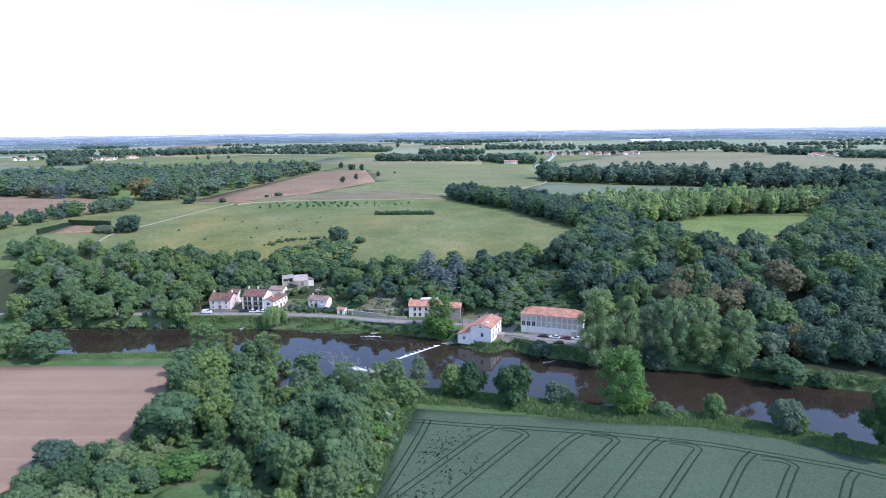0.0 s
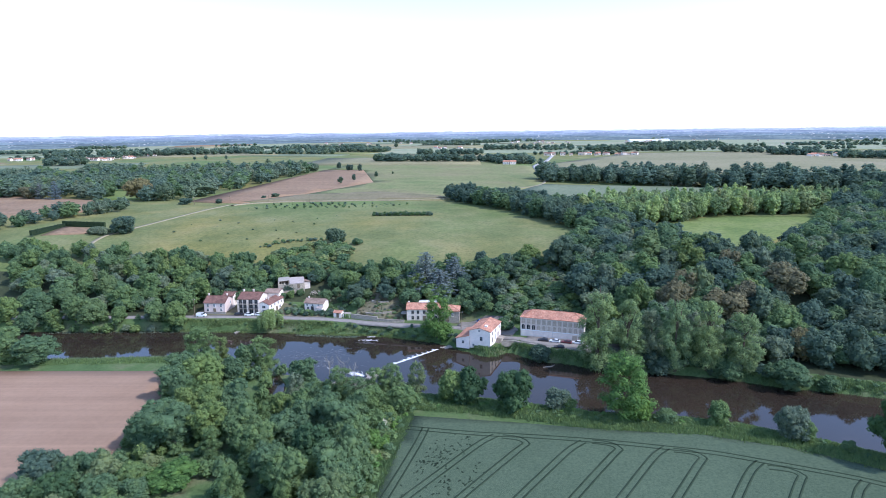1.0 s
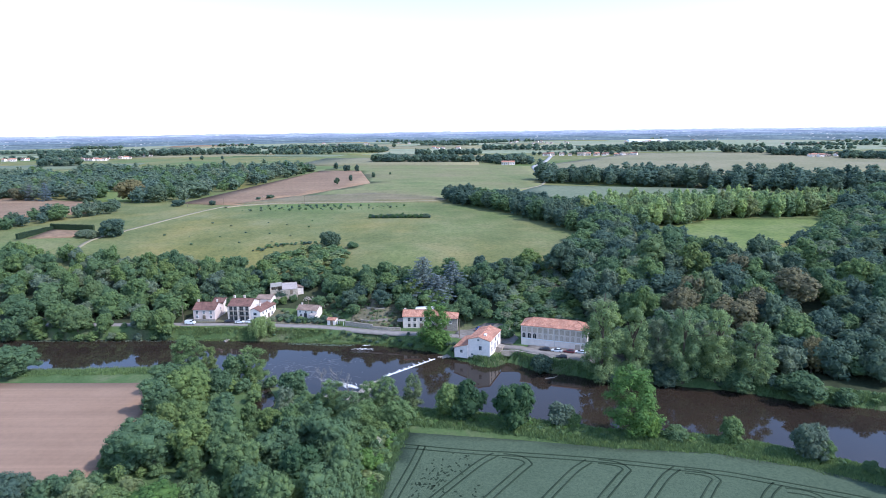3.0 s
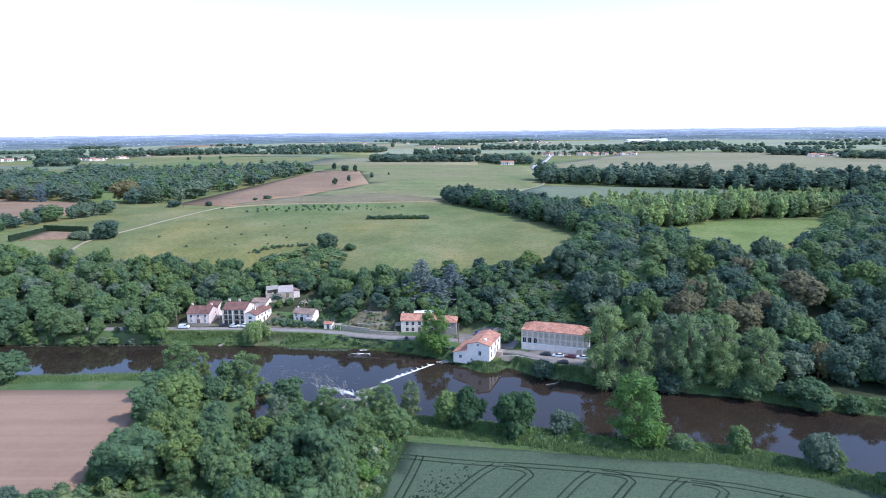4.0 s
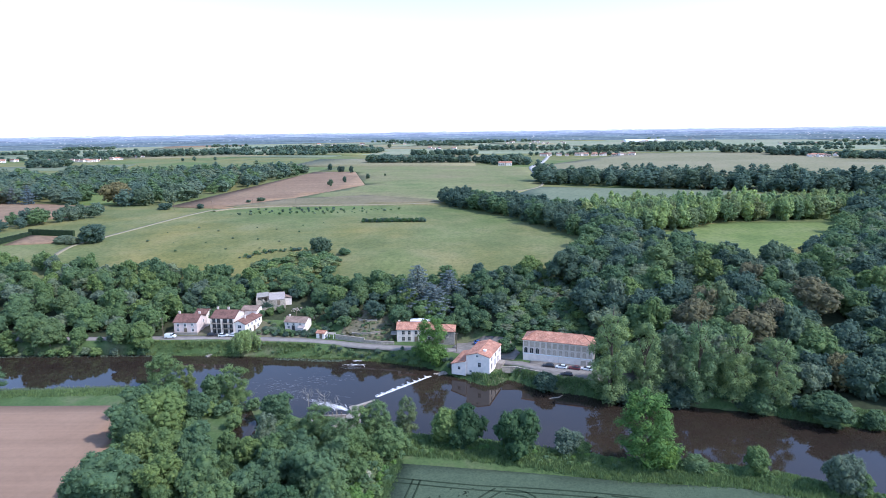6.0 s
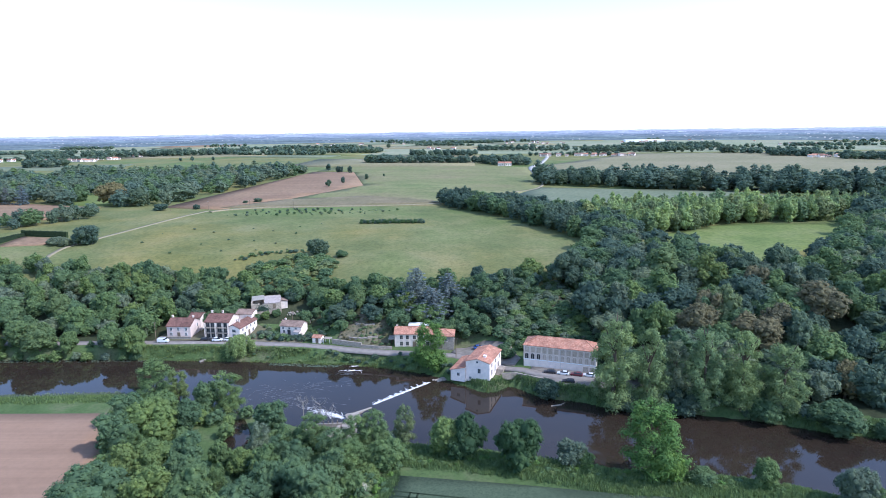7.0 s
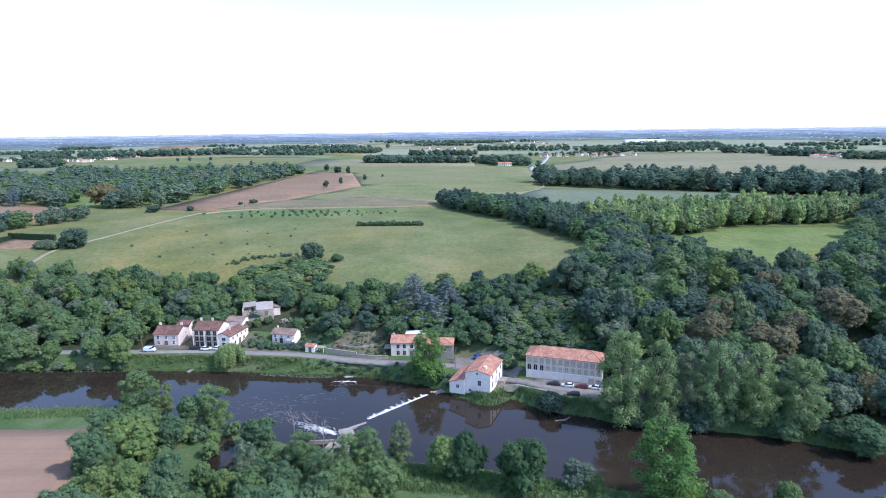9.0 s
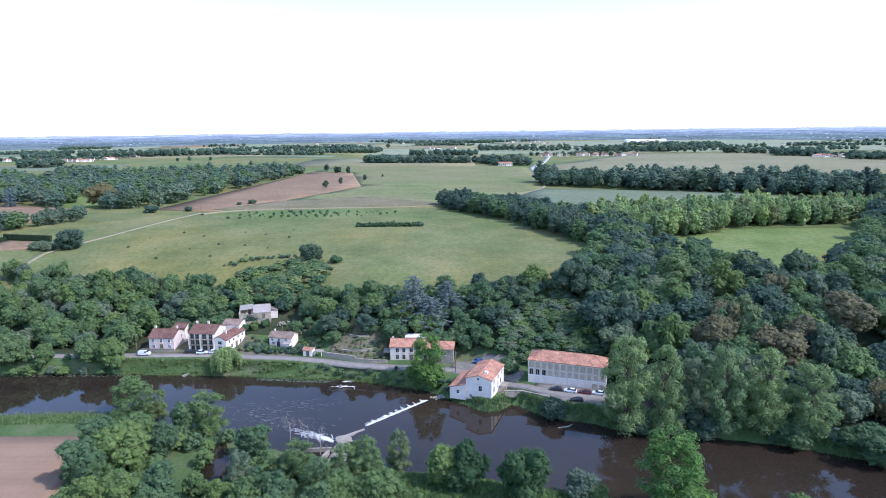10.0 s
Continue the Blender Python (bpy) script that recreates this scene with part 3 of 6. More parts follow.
WORDS = {"mid": "mid-green", "dark": "dark green", "deep": "deep green", "light": "light green", "grey": "grey-green", "brown": "bronze-brown", "blue": "blue-grey", "pale": "pale green", "fresh": "bright green", "bloom": "white-blossomed", "poplar": "light green", "willow": "yellow-green", "glaucous_haze": "blue-green"}
FORM = {"round": ("broad-crowned tree", "tree"), "tall": ("tall slender poplar", "tree"), "bush": ("rounded bush", "bush"), "egg": ("dense upright bush", "bush"), "wispy": ("loose-crowned tree", "tree"), "cedar": ("cedar with tiered boughs", "tree"), "weeping": ("weeping willow with hanging strands", "tree")}
place_rng = random.Random(5)
COUNT = {"n": 0}


def plant(shape, colour, x, y, h, w, where, near=True, group=""):
    """One tree: its height h and crown width w in metres."""
    COUNT["n"] += 1
    trunk, crown = tree_kind(shape, colour, near, COUNT["n"] % 2)
    base = {"round": 0.95, "egg": 1.0, "tall": 0.56, "bush": 1.25, "wispy": 0.70, "cedar": 0.98, "weeping": 1.2}[shape]
    z = float(ground(x, y))
    m = pose(x, y, z - 0.1, 0, 0, place_rng.uniform(0, 360)) @ Matrix.Diagonal((w / base, w / base, h, 1))
    form, cat = FORM[shape]
    ob = thing("bush" if cat == "bush" else "tree", m, f"{WORDS[colour]} {form} {where}", cat, group)
    part("trunk", trunk, None, ob)
    part("crown", crown, None, ob)
    return ob


# built-up spots where nothing is planted: x, y, radius
BUILT = [(-119, 277, 7.5), (-102, 277, 8), (-93, 277, 8), (-94, 284, 6), (-72, 276, 7), (-87, 292, 8.0), (-88, 284.5, 4.5), (-20, 263, 8), (-9, 262, 6.5), (-17, 270, 6), (7, 238, 9), (28, 240, 8), (38, 237, 9), (-59, 266, 5), (-40, 270, 1.5), (-34, 262, 1.5), (-75, 288, 8.5), (-80, 283, 4), (6, 259, 4), (-119, 266, 3), (48, 226, 7)]


def inside(x, y, poly):
    hit = False
    for (x0, y0), (x1, y1) in zip(poly, poly[1:] + poly[:1]):
        if (y0 > y) != (y1 > y) and x < (x1 - x0) * (y - y0) / (y1 - y0) + x0:
            hit = not hit
    return hit


def sites(poly, gap, seed):
    """Scattered places in a polygon, no two closer than gap."""
    r = random.Random(seed)
    xs, ys = [p[0] for p in poly], [p[1] for p in poly]
    out, cells = [], {}
    for _ in range(int((max(xs) - min(xs)) * (max(ys) - min(ys)) / gap ** 2 * 9)):
        x, y = r.uniform(min(xs), max(xs)), r.uniform(min(ys), max(ys))
        i, j = int(x // gap), int(y // gap)
        if not inside(x, y, poly) or any((x - a) ** 2 + (y - b) ** 2 < q * q for a, b, q in BUILT):
            continue
        if all((x - a) ** 2 + (y - b) ** 2 > gap * gap for u in (-1, 0, 1) for v in (-1, 0, 1) for a, b in cells.get((i + u, j + v), ())):
            cells.setdefault((i, j), []).append((x, y))
            out.append((x, y))
    return out


def grove(poly, gap, kinds, h, seed, where, group, near=False, fat=1.0):
    r = random.Random(seed + 1)
    for x, y in sites(poly, gap, seed):
        shape, colour = r.choice(kinds)
        hh = r.uniform(*h)
        w = {"round": 0.85, "tall": 0.42, "bush": 1.15, "wispy": 0.6, "cedar": 0.7, "weeping": 1.0}[shape] * hh * r.uniform(0.85, 1.2) * fat
        plant(shape, colour, x, y, hh, w, where, near, group)


def wood(name, poly, gap, colours, h, seed, label, shape="round", fat=1.0, leaves=330, size=0.085, subs=4):
    """A far wood: many crowns in one mesh, of kind stuff."""
    subs = min(subs, 4 if max(h) > 6 else 0)
    r = np.random.default_rng(seed)
    base = []
    for k in range(3):
        tall_ones = max(h) > 6 and leaves > 160
        me = crown_mesh("tmp", shape, "mid", int(leaves * (1.9 if tall_ones else 1)), size * (0.98 if tall_ones else 1.2), seed + k, subs, leaves <= 900)
        v = np.empty(len(me.vertices) * 3)
        me.vertices.foreach_get("co", v)
        base.append((v.reshape(-1, 3), [tuple(p.vertices) for p in me.polygons]))
        bpy.data.meshes.remove(me)
    verts, faces, idx, tones, n = [], [], [], [], 0
    for x, y in sites(poly, gap, seed):
        v, f = base[int(r.integers(3))]
        a, hh = r.uniform(0, 6.3), r.uniform(*h)
        w = hh * fat * r.uniform(0.85, 1.2)
        c, s = math.cos(a) * w, math.sin(a) * w
        z = float(ground(x, y))
        verts.append(np.stack([v[:, 0] * c - v[:, 1] * s + x, v[:, 0] * s + v[:, 1] * c + y, (v[:, 2] - 0.06) * hh + z], 1))
        faces += [tuple(i + n for i in q) for q in f]
        idx += [int(r.integers(len(colours)))] * len(f)
        tones.append(np.full(len(v), r.random()))
        n += len(v)
    me = raw(name, np.concatenate(verts), faces, None)
    for c in colours:
        me.materials.append(LEAF[c])
    me.polygons.foreach_set("material_index", idx)
    me.attributes.new("tone", "FLOAT", "POINT").data.foreach_set("value", np.concatenate(tones))
    return tagged(part(name, me, None), label, "woodland", "", "stuff")


# bank of the crop field
for row in [("egg", "light", -6.6, 182.2, 11.0, 11), ("egg", "deep", -1.0, 181.0, 12.4, 11), ("egg", "deep", 12.9, 174.6, 14.8, 13), ("bush", "grey", 26.4, 177.0, 7.0, 10), ("bush", "light", 29.5, 176, 5.0, 6),
            ("wispy", "fresh", 45.4, 170.6, 19.6, 16.5), ("bush", "fresh", 49, 168, 8, 9), ("bush", "mid", 57.1, 167.5, 3.8, 8), ("egg", "light", 71.3, 165.3, 8.0, 7.2), ("bush", "grey", 88.3, 157.0, 9.6, 11), ("bush", "light", 90.5, 155.5, 7.0, 8),
            ("bush", "mid", 99.5, 150.0, 3.4, 4.6), ("round", "deep", 108.5, 143.0, 19, 15), ("bush", "deep", 117, 138, 8, 9)]:
    plant(*row, "on the bank by the crop field", True, "bank trees")
# the clump on the near side of the weir
for row in [("wispy", "light", -107, 224.5, 14, 14), ("wispy", "light", -97, 220.5, 11.5, 8), ("round", "mid", -83, 209, 10.5, 9), ("wispy", "light", -78, 211.5, 13.5, 13),
            ("round", "mid", -58, 194.6, 10.5, 10.5), ("wispy", "grey", -57.4, 180.8, 10, 7.6), ("round", "mid", -97.2, 182.5, 13, 12.5), ("round", "light", -90.3, 189.4, 14, 17),
            ("round", "mid", -101, 197, 12, 12), ("round", "light", -93, 201, 11, 12), ("round", "mid", -83, 196, 10, 10)]:
    plant(*row, "in the clump beside the weir", True, "trees by the weir")
for row in [("egg", "mid", -87, 153.4, 14.5, 18), ("round", "light", -74, 155, 12, 12.6), ("round", "mid", -64.4, 153.5, 12, 11.5), ("round", "mid", -48, 159, 12.5, 11),
            ("wispy", "light", -43.8, 184.5, 10.5, 10), ("wispy", "mid", -31, 181.5, 11.5, 9), ("wispy", "mid", -26.3, 183.5, 12, 9.5), ("wispy", "pale", -18.8, 191.5, 12, 7.6), ("wispy", "mid", -36.5, 176.5, 10.5, 9), ("wispy", "light", -31, 173, 9, 8),
            ("bush", "light", -22.5, 175, 8.2, 13), ("round", "mid", -72, 166, 10, 10), ("round", "light", -81, 171, 11, 12), ("wispy", "mid", -50, 173, 10, 8), ("bush", "bloom", -27.0, 163.0, 3.4, 3.4)]:
    plant(*row, "in the clump beside the weir", True, "trees by the weir")
for row in [("round", "mid", -51, 150, 13, 13), ("round", "mid", -39.3, 156.6, 13, 13), ("round", "mid", -33, 146.7, 13, 11.5), ("round", "mid", -34, 128.5, 14, 13), ("round", "mid", -45, 128.5, 14, 13.5), ("round", "mid", -30.5, 137, 12, 10),
            ("round", "mid", -57.5, 144, 13, 12), ("round", "deep", -43, 141, 13.5, 12), ("round", "mid", -52, 135, 12, 11), ("round", "mid", -35, 165, 10.5, 10), ("round", "mid", -34, 118, 14, 13)]:
    plant(*row, "in the clump beside the crop", True, "trees by the weir")
for row in [("bush", "dark", -108, 134, 9.5, 13), ("bush", "mid", -100, 135, 9, 12), ("bush", "pale", -93, 134, 7.5, 10), ("bush", "mid", -90, 128, 7.5, 10), ("bush", "light", -85, 133, 7, 10),
            ("bush", "deep", -100, 126, 8, 12), ("bush", "mid", -108, 125, 8, 11), ("bush", "pale", -95, 119, 7, 10), ("bush", "mid", -104, 117, 8, 12), ("bush", "light", -86, 122, 6.5, 10), ("bush", "mid", -82, 128, 6, 8), ("round", "mid", -165.5, 214, 12.5, 18), ("round", "mid", -179, 217, 13, 15), ("bush", "fresh", -75.5, 134, 6.2, 14), ("bush", "pale", -84, 140, 4.5, 7)]:
    plant(*row, "at the edge of the tilled field", True, "trees by the weir")
for row in [("bush", "light", -29.3, 163, 6.5, 8), ("bush", "light", -26.4, 169, 4.5, 7), ("bush", "fresh", -29.3, 151.5, 6, 7.5)]:
    plant(*row, "at the edge of the crop", True, "trees by the weir")
BUILT += [(-67, 123, 8), (-67, 112, 8), (-49, 199, 9), (-41, 194, 8), (-33, 191, 7), (-26, 184, 5), (-67, 186, 6), (-77, 191.5, 6), (-71, 180, 6), (-66, 196, 6), (-74, 132, 8), (-93, 131, 8), (-103, 132, 8), (-83, 124, 9), (-74, 123, 8), (-92, 120, 9)]
drape("leat", [(-74, 201), (-69, 203), (-64, 194), (-62.5, 184), (-65, 179.5), (-69, 181), (-70.5, 190)], WATER, 0.06, "dark still leat among the trees", "water", 3)
drape("clearing", [(-63, 130), (-70, 133), (-78, 126), (-82, 112), (-60, 112), (-58, 122)], BANK, 0.14, "dry grass clearing among the trees", "grass", 3)
CLUMP = [(-110, 205), (-96, 213), (-76, 211), (-54, 198), (-40, 190), (-25, 187), (-22, 180), (-28, 158), (-32, 136), (-35, 112), (-92, 112), (-106, 128), (-100, 146), (-95, 162), (-101, 184)]
grove([(-100, 190), (-93, 172), (-97, 160), (-92, 146), (-62, 140), (-62, 112), (-36, 112), (-30, 150), (-29, 172), (-60, 172), (-62, 176), (-84, 180)], 7.6, [("round", "mid"), ("round", "light"), ("wispy", "mid"), ("wispy", "light"), ("round", "mid")], (7.5, 11), 51, "in the clump beside the weir", "trees by the weir", True, 1.0)
wood("clump_thicket", CLUMP, 3.9, ["mid", "light", "mid", "light"], (2.0, 5.6), 52, "dense thicket under the trees by the weir", "bush", 1.05, 520, 0.06, 2)
# far bank
for row in [("tall", "poplar", 46.5, 212, 30, 17), ("tall", "poplar", 57, 210, 27.5, 13), ("tall", "poplar", 73.8, 208, 26, 14), ("tall", "poplar", 84.5, 206, 25, 14), ("tall", "poplar", 95.5, 203, 22, 14),
            ("tall", "grey", 66, 212, 20, 12), ("bush", "mid", 108, 195.5, 9.5, 17), ("bush", "mid", 119.6, 191.5, 6, 8), ("bush", "dark", 50, 211, 8, 10), ("bush", "dark", 68, 208, 7, 10), ("bush", "mid", 90, 202.5, 9, 12)]:
    plant(*row, "on the far river bank", True, "far bank trees")
for row in [("wispy", "fresh", -13.2, 244.0, 17.5, 13.5), ("bush", "fresh", -11.5, 242.0, 8, 10), ("weeping", "willow", -89, 258.4, 8.4, 12.5), ("bush", "dark", 27, 220.6, 7.2, 10), ("cedar", "blue", -20, 285, 18.5, 18), ("cedar", "blue", -6, 288, 14, 14), ("cedar", "blue", -13, 279, 13, 19),
            ("round", "dark", 47, 293, 17, 17), ("bush", "dark", -75, 347, 9.5, 12.5), ("bush", "mid", -62, 342, 4, 7), ("bush", "dark", -216, 374, 12, 17), ("bush", "grey", -233, 374, 5, 12), ("bush", "grey", -226, 371, 4.5, 9), ("bush", "mid", 15, 250, 6, 9)]:
    plant(*row, "above the river lane", True, "slope trees")

for colour, x, y, hh, w in (("brown", 85, 242.5, 17, 17), ("brown", 102.4, 233.6, 17, 20), ("brown", 131.6, 248, 18, 22), ("brown", 117.7, 267.8, 16, 12), ("brown", 119.8, 211.5, 14, 12), ("brown", 92, 251, 16, 13), ("brown", 113, 240, 16, 14),
                            ("light", 70.9, 244.8, 17, 13), ("light", 120.5, 223.9, 15.5, 16), ("glaucous_haze", 116, 232, 16.5, 13), ("pale", 98, 250, 17.5, 12), ("light", 153.5, 279.5, 16, 17), ("grey", 132.3, 269.3, 15, 12), ("glaucous_haze", 62, 262, 15, 13)):
    plant("round", colour, x, y, hh, w, "in the mixed wood above the river", False, "river wood")
for row in (("round", "brown", -288, 536, 21, 25), ("cedar", "blue", -372, 546, 17, 13), ("cedar", "blue", -388, 549, 15, 11), ("round", "brown", -402, 552, 13, 14), ("round", "dark", -262, 530, 17, 18), ("round", "mid", -335, 566, 15, 17)):
    plant(*row, "at the edge of the plateau wood", False, "plateau wood")
BUILT += [(85, 242, 7), (98, 250, 6), (102, 233, 8), (102, 225, 5), (116, 232, 6), (120, 223, 6), (131, 247, 9), (130, 237, 5), (118, 268, 5), (120, 211, 5), (71, 244, 6), (71, 237, 4), (153, 279, 6), (-288, 536, 10), (-305, 548, 16), (-325, 572, 20), (-345, 602, 22), (-372, 546, 6)]
ALL = [("round", "mid"), ("round", "mid"), ("round", "dark"), ("round", "light")]
WEST_SLOPE = [(-212, 273), (-131, 273), (-130, 290), (-98, 300), (-96, 309), (-150, 318), (-200, 326), (-262, 334)]
MID_SLOPE = [(-129, 286), (-112, 285), (-100, 287), (-84, 282), (-64, 281), (-52, 271), (-46, 277), (-28, 272), (-2, 267), (8, 264), (13, 262), (15, 276), (30, 292), (48, 306), (-40, 302), (-98, 306), (-126, 312)]
EAST_WOOD = [(52, 240), (60, 219), (100, 212), (135, 201), (180, 180), (215, 250), (262, 340), (276, 402), (238, 396), (200, 338), (132, 296), (104, 350), (74, 366), (52, 310)]
grove(WEST_SLOPE, 12.5, [("round", "mid"), ("round", "light"), ("round", "mid"), ("round", "light")], (10, 14), 21, "on the wooded slope", "slope wood", False, 1.15)
grove([(-215, 259.8), (-129, 259.8), (-129, 263), (-215, 263.5)], 7.5, [("round", "mid"), ("round", "light"), ("bush", "mid")], (9, 14), 22, "on the far river bank", "far bank trees", True, 1.1)
grove(MID_SLOPE, 9.5, [("round", "mid"), ("round", "dark"), ("round", "mid"), ("bush", "light")], (6.5, 10), 23, "on the wooded slope", "slope wood", False, 1.2)
grove([(52, 240), (60, 219), (100, 212), (135, 201), (185, 178), (200, 240), (150, 290), (52, 310)], 13.5, ALL + [("round", "dark"), ("round", "grey")], (12, 18), 24, "in the mixed wood above the river", "river wood", False, 1.15)
wood("west_slope_wood", WEST_SLOPE, 6.6, ["mid", "light", "mid", "grey"], (7, 11.5), 41, "dense green wood on the slope", "round", 1.05, 1050, 0.044)
wood("mid_slope_wood", MID_SLOPE, 4.9, ["mid", "dark", "mid", "mid"], (5, 8.2), 42, "thick shrubs and saplings on the slope", "round", 1.15, 950, 0.047)
wood("east_wood", EAST_WOOD, 8.0, ["dark", "mid", "dark", "mid", "dark", "mid", "grey"], (9.5, 15), 43, "mixed dark wood above the river", "round", 1.15, 950, 0.040)

wood("factory_slope_scrub", [(14, 258), (24, 252), (48, 248), (58, 262), (50, 300), (30, 292), (15, 276)], 2.3, ["mid", "light", "mid", "grey"], (1.3, 4.4), 44, "thick scrub on the slope behind the factory", "bush", 1.45, 300, 0.08, 1)
wood("garden_shrubs", [(-90, 270), (-66, 268), (-58, 270), (-52, 275), (-62, 284), (-80, 286), (-88, 284)], 2.3, ["mid", "grey", "light", "dark"], (1.0, 3.4), 45, "garden shrubs round the cottage", "bush", 1.2, 400, 0.075)
wood("lane_shrubs", [(-81, 267), (-64, 265.4), (-62, 268.5), (-80, 271)], 1.7, ["mid", "dark", "dark"], (1.5, 2.9), 46, "clipped shrubs along the lane", "bush", 1.1, 400, 0.075)
wood("terrace_growth", [(-52, 265), (-30, 260), (-29, 276), (-48, 281)], 1.7, ["grey", "mid", "brown", "pale"], (0.4, 1.4), 47, "low rank growth on the stone terraces", "bush", 1.6, 160, 0.12, 0)

wood("bank_growth", [(-130, 259.2), (-110, 258.2), (-88, 257.3), (-54, 253.2), (-46, 253.6), (-29, 249.1), (-16, 244.2), (-16, 246.5), (-29, 250.6), (-46, 254.4), (-54, 255.8), (-88, 261.0), (-110, 262.2), (-130, 263)], 1.2, ["light", "mid", "pale", "light"], (0.3, 1.0), 57, "rank nettles and brambles on the lane bank", "bush", 1.5, 140, 0.14, 0)
wood("lane_bank_bushes", [(-56, 255.2), (-46, 253.4), (-36, 251), (-16, 245), (-8, 238.8), (-4.6, 235), (-4.6, 240.5), (-10, 246.5), (-18, 249.8), (-34, 251.6), (-46, 254.4), (-56, 256)], 2.3, ["dark", "mid", "dark"], (1.2, 2.8), 58, "dark bushes on the steep bank below the lane", "bush", 1.25, 300, 0.085, 1)
wood("bank_weeds", [(-22, 189), (2, 185.5), (22, 179.8), (38, 175), (64, 171.5), (79, 167), (97, 157.2), (108, 150.8), (106, 145.5), (90, 155), (64, 163.5), (38, 167.5), (12, 172.5), (-18, 177)], 1.4, ["light", "fresh", "light", "mid"], (0.3, 1.2), 59, "clumps of tall weeds on the near bank", "bush", 1.7, 120, 0.15, 0)
wood("east_bank_growth", [(100, 198.5), (123, 191.5), (132, 188), (185, 170), (186, 173), (132, 191.5), (123, 194.5), (100, 201)], 2.4, ["mid", "light", "grey"], (0.8, 2.6), 63, "rank growth along the wooded far bank", "bush", 1.3, 140, 0.14, 0)
wood("crop_edge_growth", [(-18.5, 174), (-20.5, 171), (-26.6, 127), (-38, 60), (-42, 60), (-36, 127), (-28, 172)], 1.7, ["light", "mid", "pale", "fresh"], (0.7, 2.6), 65, "tall rank growth between crop and trees", "bush", 1.4, 140, 0.14, 0)
wood("bank_shrubs", [(-215, 257.8), (-131, 258.8), (-131, 263.2), (-215, 263.5)], 3.6, ["mid", "light", "grey"], (2.5, 5.0), 48, "thick shrubs overhanging the far bank", "bush", 1.2, 400, 0.075)
wood("east_bank_shrubs", [(44, 213), (60, 209), (90, 203.5), (104, 197), (104, 200), (90, 207), (60, 213), (46, 217)], 4.2, ["mid", "grey", "dark"], (3, 6), 49, "thick shrubs under the poplars", "bush", 1.2, 400, 0.075)

wood("east_wood_back", [(240, 402), (276, 402), (262, 335), (300, 330), (370, 480), (310, 490), (284, 450)], 9.5, ["dark", "mid", "dark"], (13, 19), 50, "tall dark oaks at the end of the plantation", "round", 1.15, 700, 0.050)

# woods on the plateau
wood("tongue_wood", [(-16, 522), (-8, 536), (36, 500), (76, 446), (84, 412), (108, 384), (86, 352), (72, 372), (33, 446)], 7.5, ["dark", "mid", "dark"], (12, 17), 31, "dark broadleaf wood reaching into the meadow", "round", 1.1, 800, 0.046)
wood("poplar_plantation", [(82, 408), (112, 389), (145, 397), (180, 421), (236, 424), (292, 456), (215, 466), (130, 454), (86, 442)], 5.8, ["willow", "poplar", "pale"], (14.5, 18), 32, "rows of light green planted poplars", "round", 0.76, 420, 0.052)
wood("far_row_wood", [(98, 700), (100, 745), (270, 660), (430, 590), (620, 540), (620, 480), (400, 530), (230, 620)], 11, ["glaucous_haze", "dark", "glaucous_haze"], (16, 24), 33, "dark wood behind the plantation", "round", 1.15, 430, 0.053)
wood("west_wood", [(-238, 540), (-215, 930), (-240, 960), (-330, 930), (-680, 760), (-600, 620), (-400, 556), (-300, 532), (-250, 522)], 14.0, ["glaucous_haze", "glaucous_haze", "mid", "grey"], (11, 20), 34, "dense broadleaf wood beside the brown field", "round", 1.25, 340, 0.053)
wood("west_hedgerow", [(-340, 372), (-304, 384), (-284, 424), (-262, 462), (-268, 472), (-290, 440), (-312, 402), (-345, 390)], 8.0, ["dark", "mid", "glaucous_haze"], (8, 13), 35, "hedgerow trees along the field edge", "round", 1.15, 800, 0.046)

far = [([(-854, 1431), (-525, 1589), (-530, 1660), (-640, 1690), (-890, 1520)], 17), ([(-498, 1645), (-310, 1600), (-300, 1650), (-490, 1710)], 17), ([(-312, 1590), (-187, 1553), (-180, 1640), (-300, 1690)], 14),
       ([(-100, 1391), (46, 1392), (60, 1450), (-90, 1450)], 14), ([(-162, 1149), (59, 1117), (60, 1136), (-158, 1172)], 10.5), ([(-160, 1150), (-100, 1142), (-96, 1185), (-155, 1190)], 11), ([(72, 1064), (131, 1061), (128, 1140), (56, 1130)], 11),
       ([(76, 1668), (311, 1636), (320, 1690), (80, 1730)], 17), ([(324, 1495), (514, 1467), (540, 1560), (330, 1590)], 17), ([(514, 1500), (726, 1687), (715, 1720), (510, 1540)], 16), ([(600, 1400), (680, 1330), (700, 1370), (630, 1450)], 15),
       ([(640, 1264), (717, 1219), (735, 1260), (660, 1310)], 12), ([(697, 1120), (760, 1085), (900, 1040), (910, 1080), (720, 1170)], 12), ([(-1010, 1470), (-900, 1420), (-900, 1480), (-1010, 1530)], 15), ([(-770, 1118), (-710, 1122), (-710, 1150), (-770, 1150)], 12),
       ([(-560, 900), (-480, 860), (-470, 890), (-550, 930)], 13)]
for k, (poly, gap) in enumerate(far):
    wood("far_wood", poly, gap, ["glaucous_haze", "dark", "glaucous_haze"], (12, 19), 60 + k, "distant belt of broadleaf trees", "round", 1.2, 190, 0.10, 0)
fr = random.Random(8)
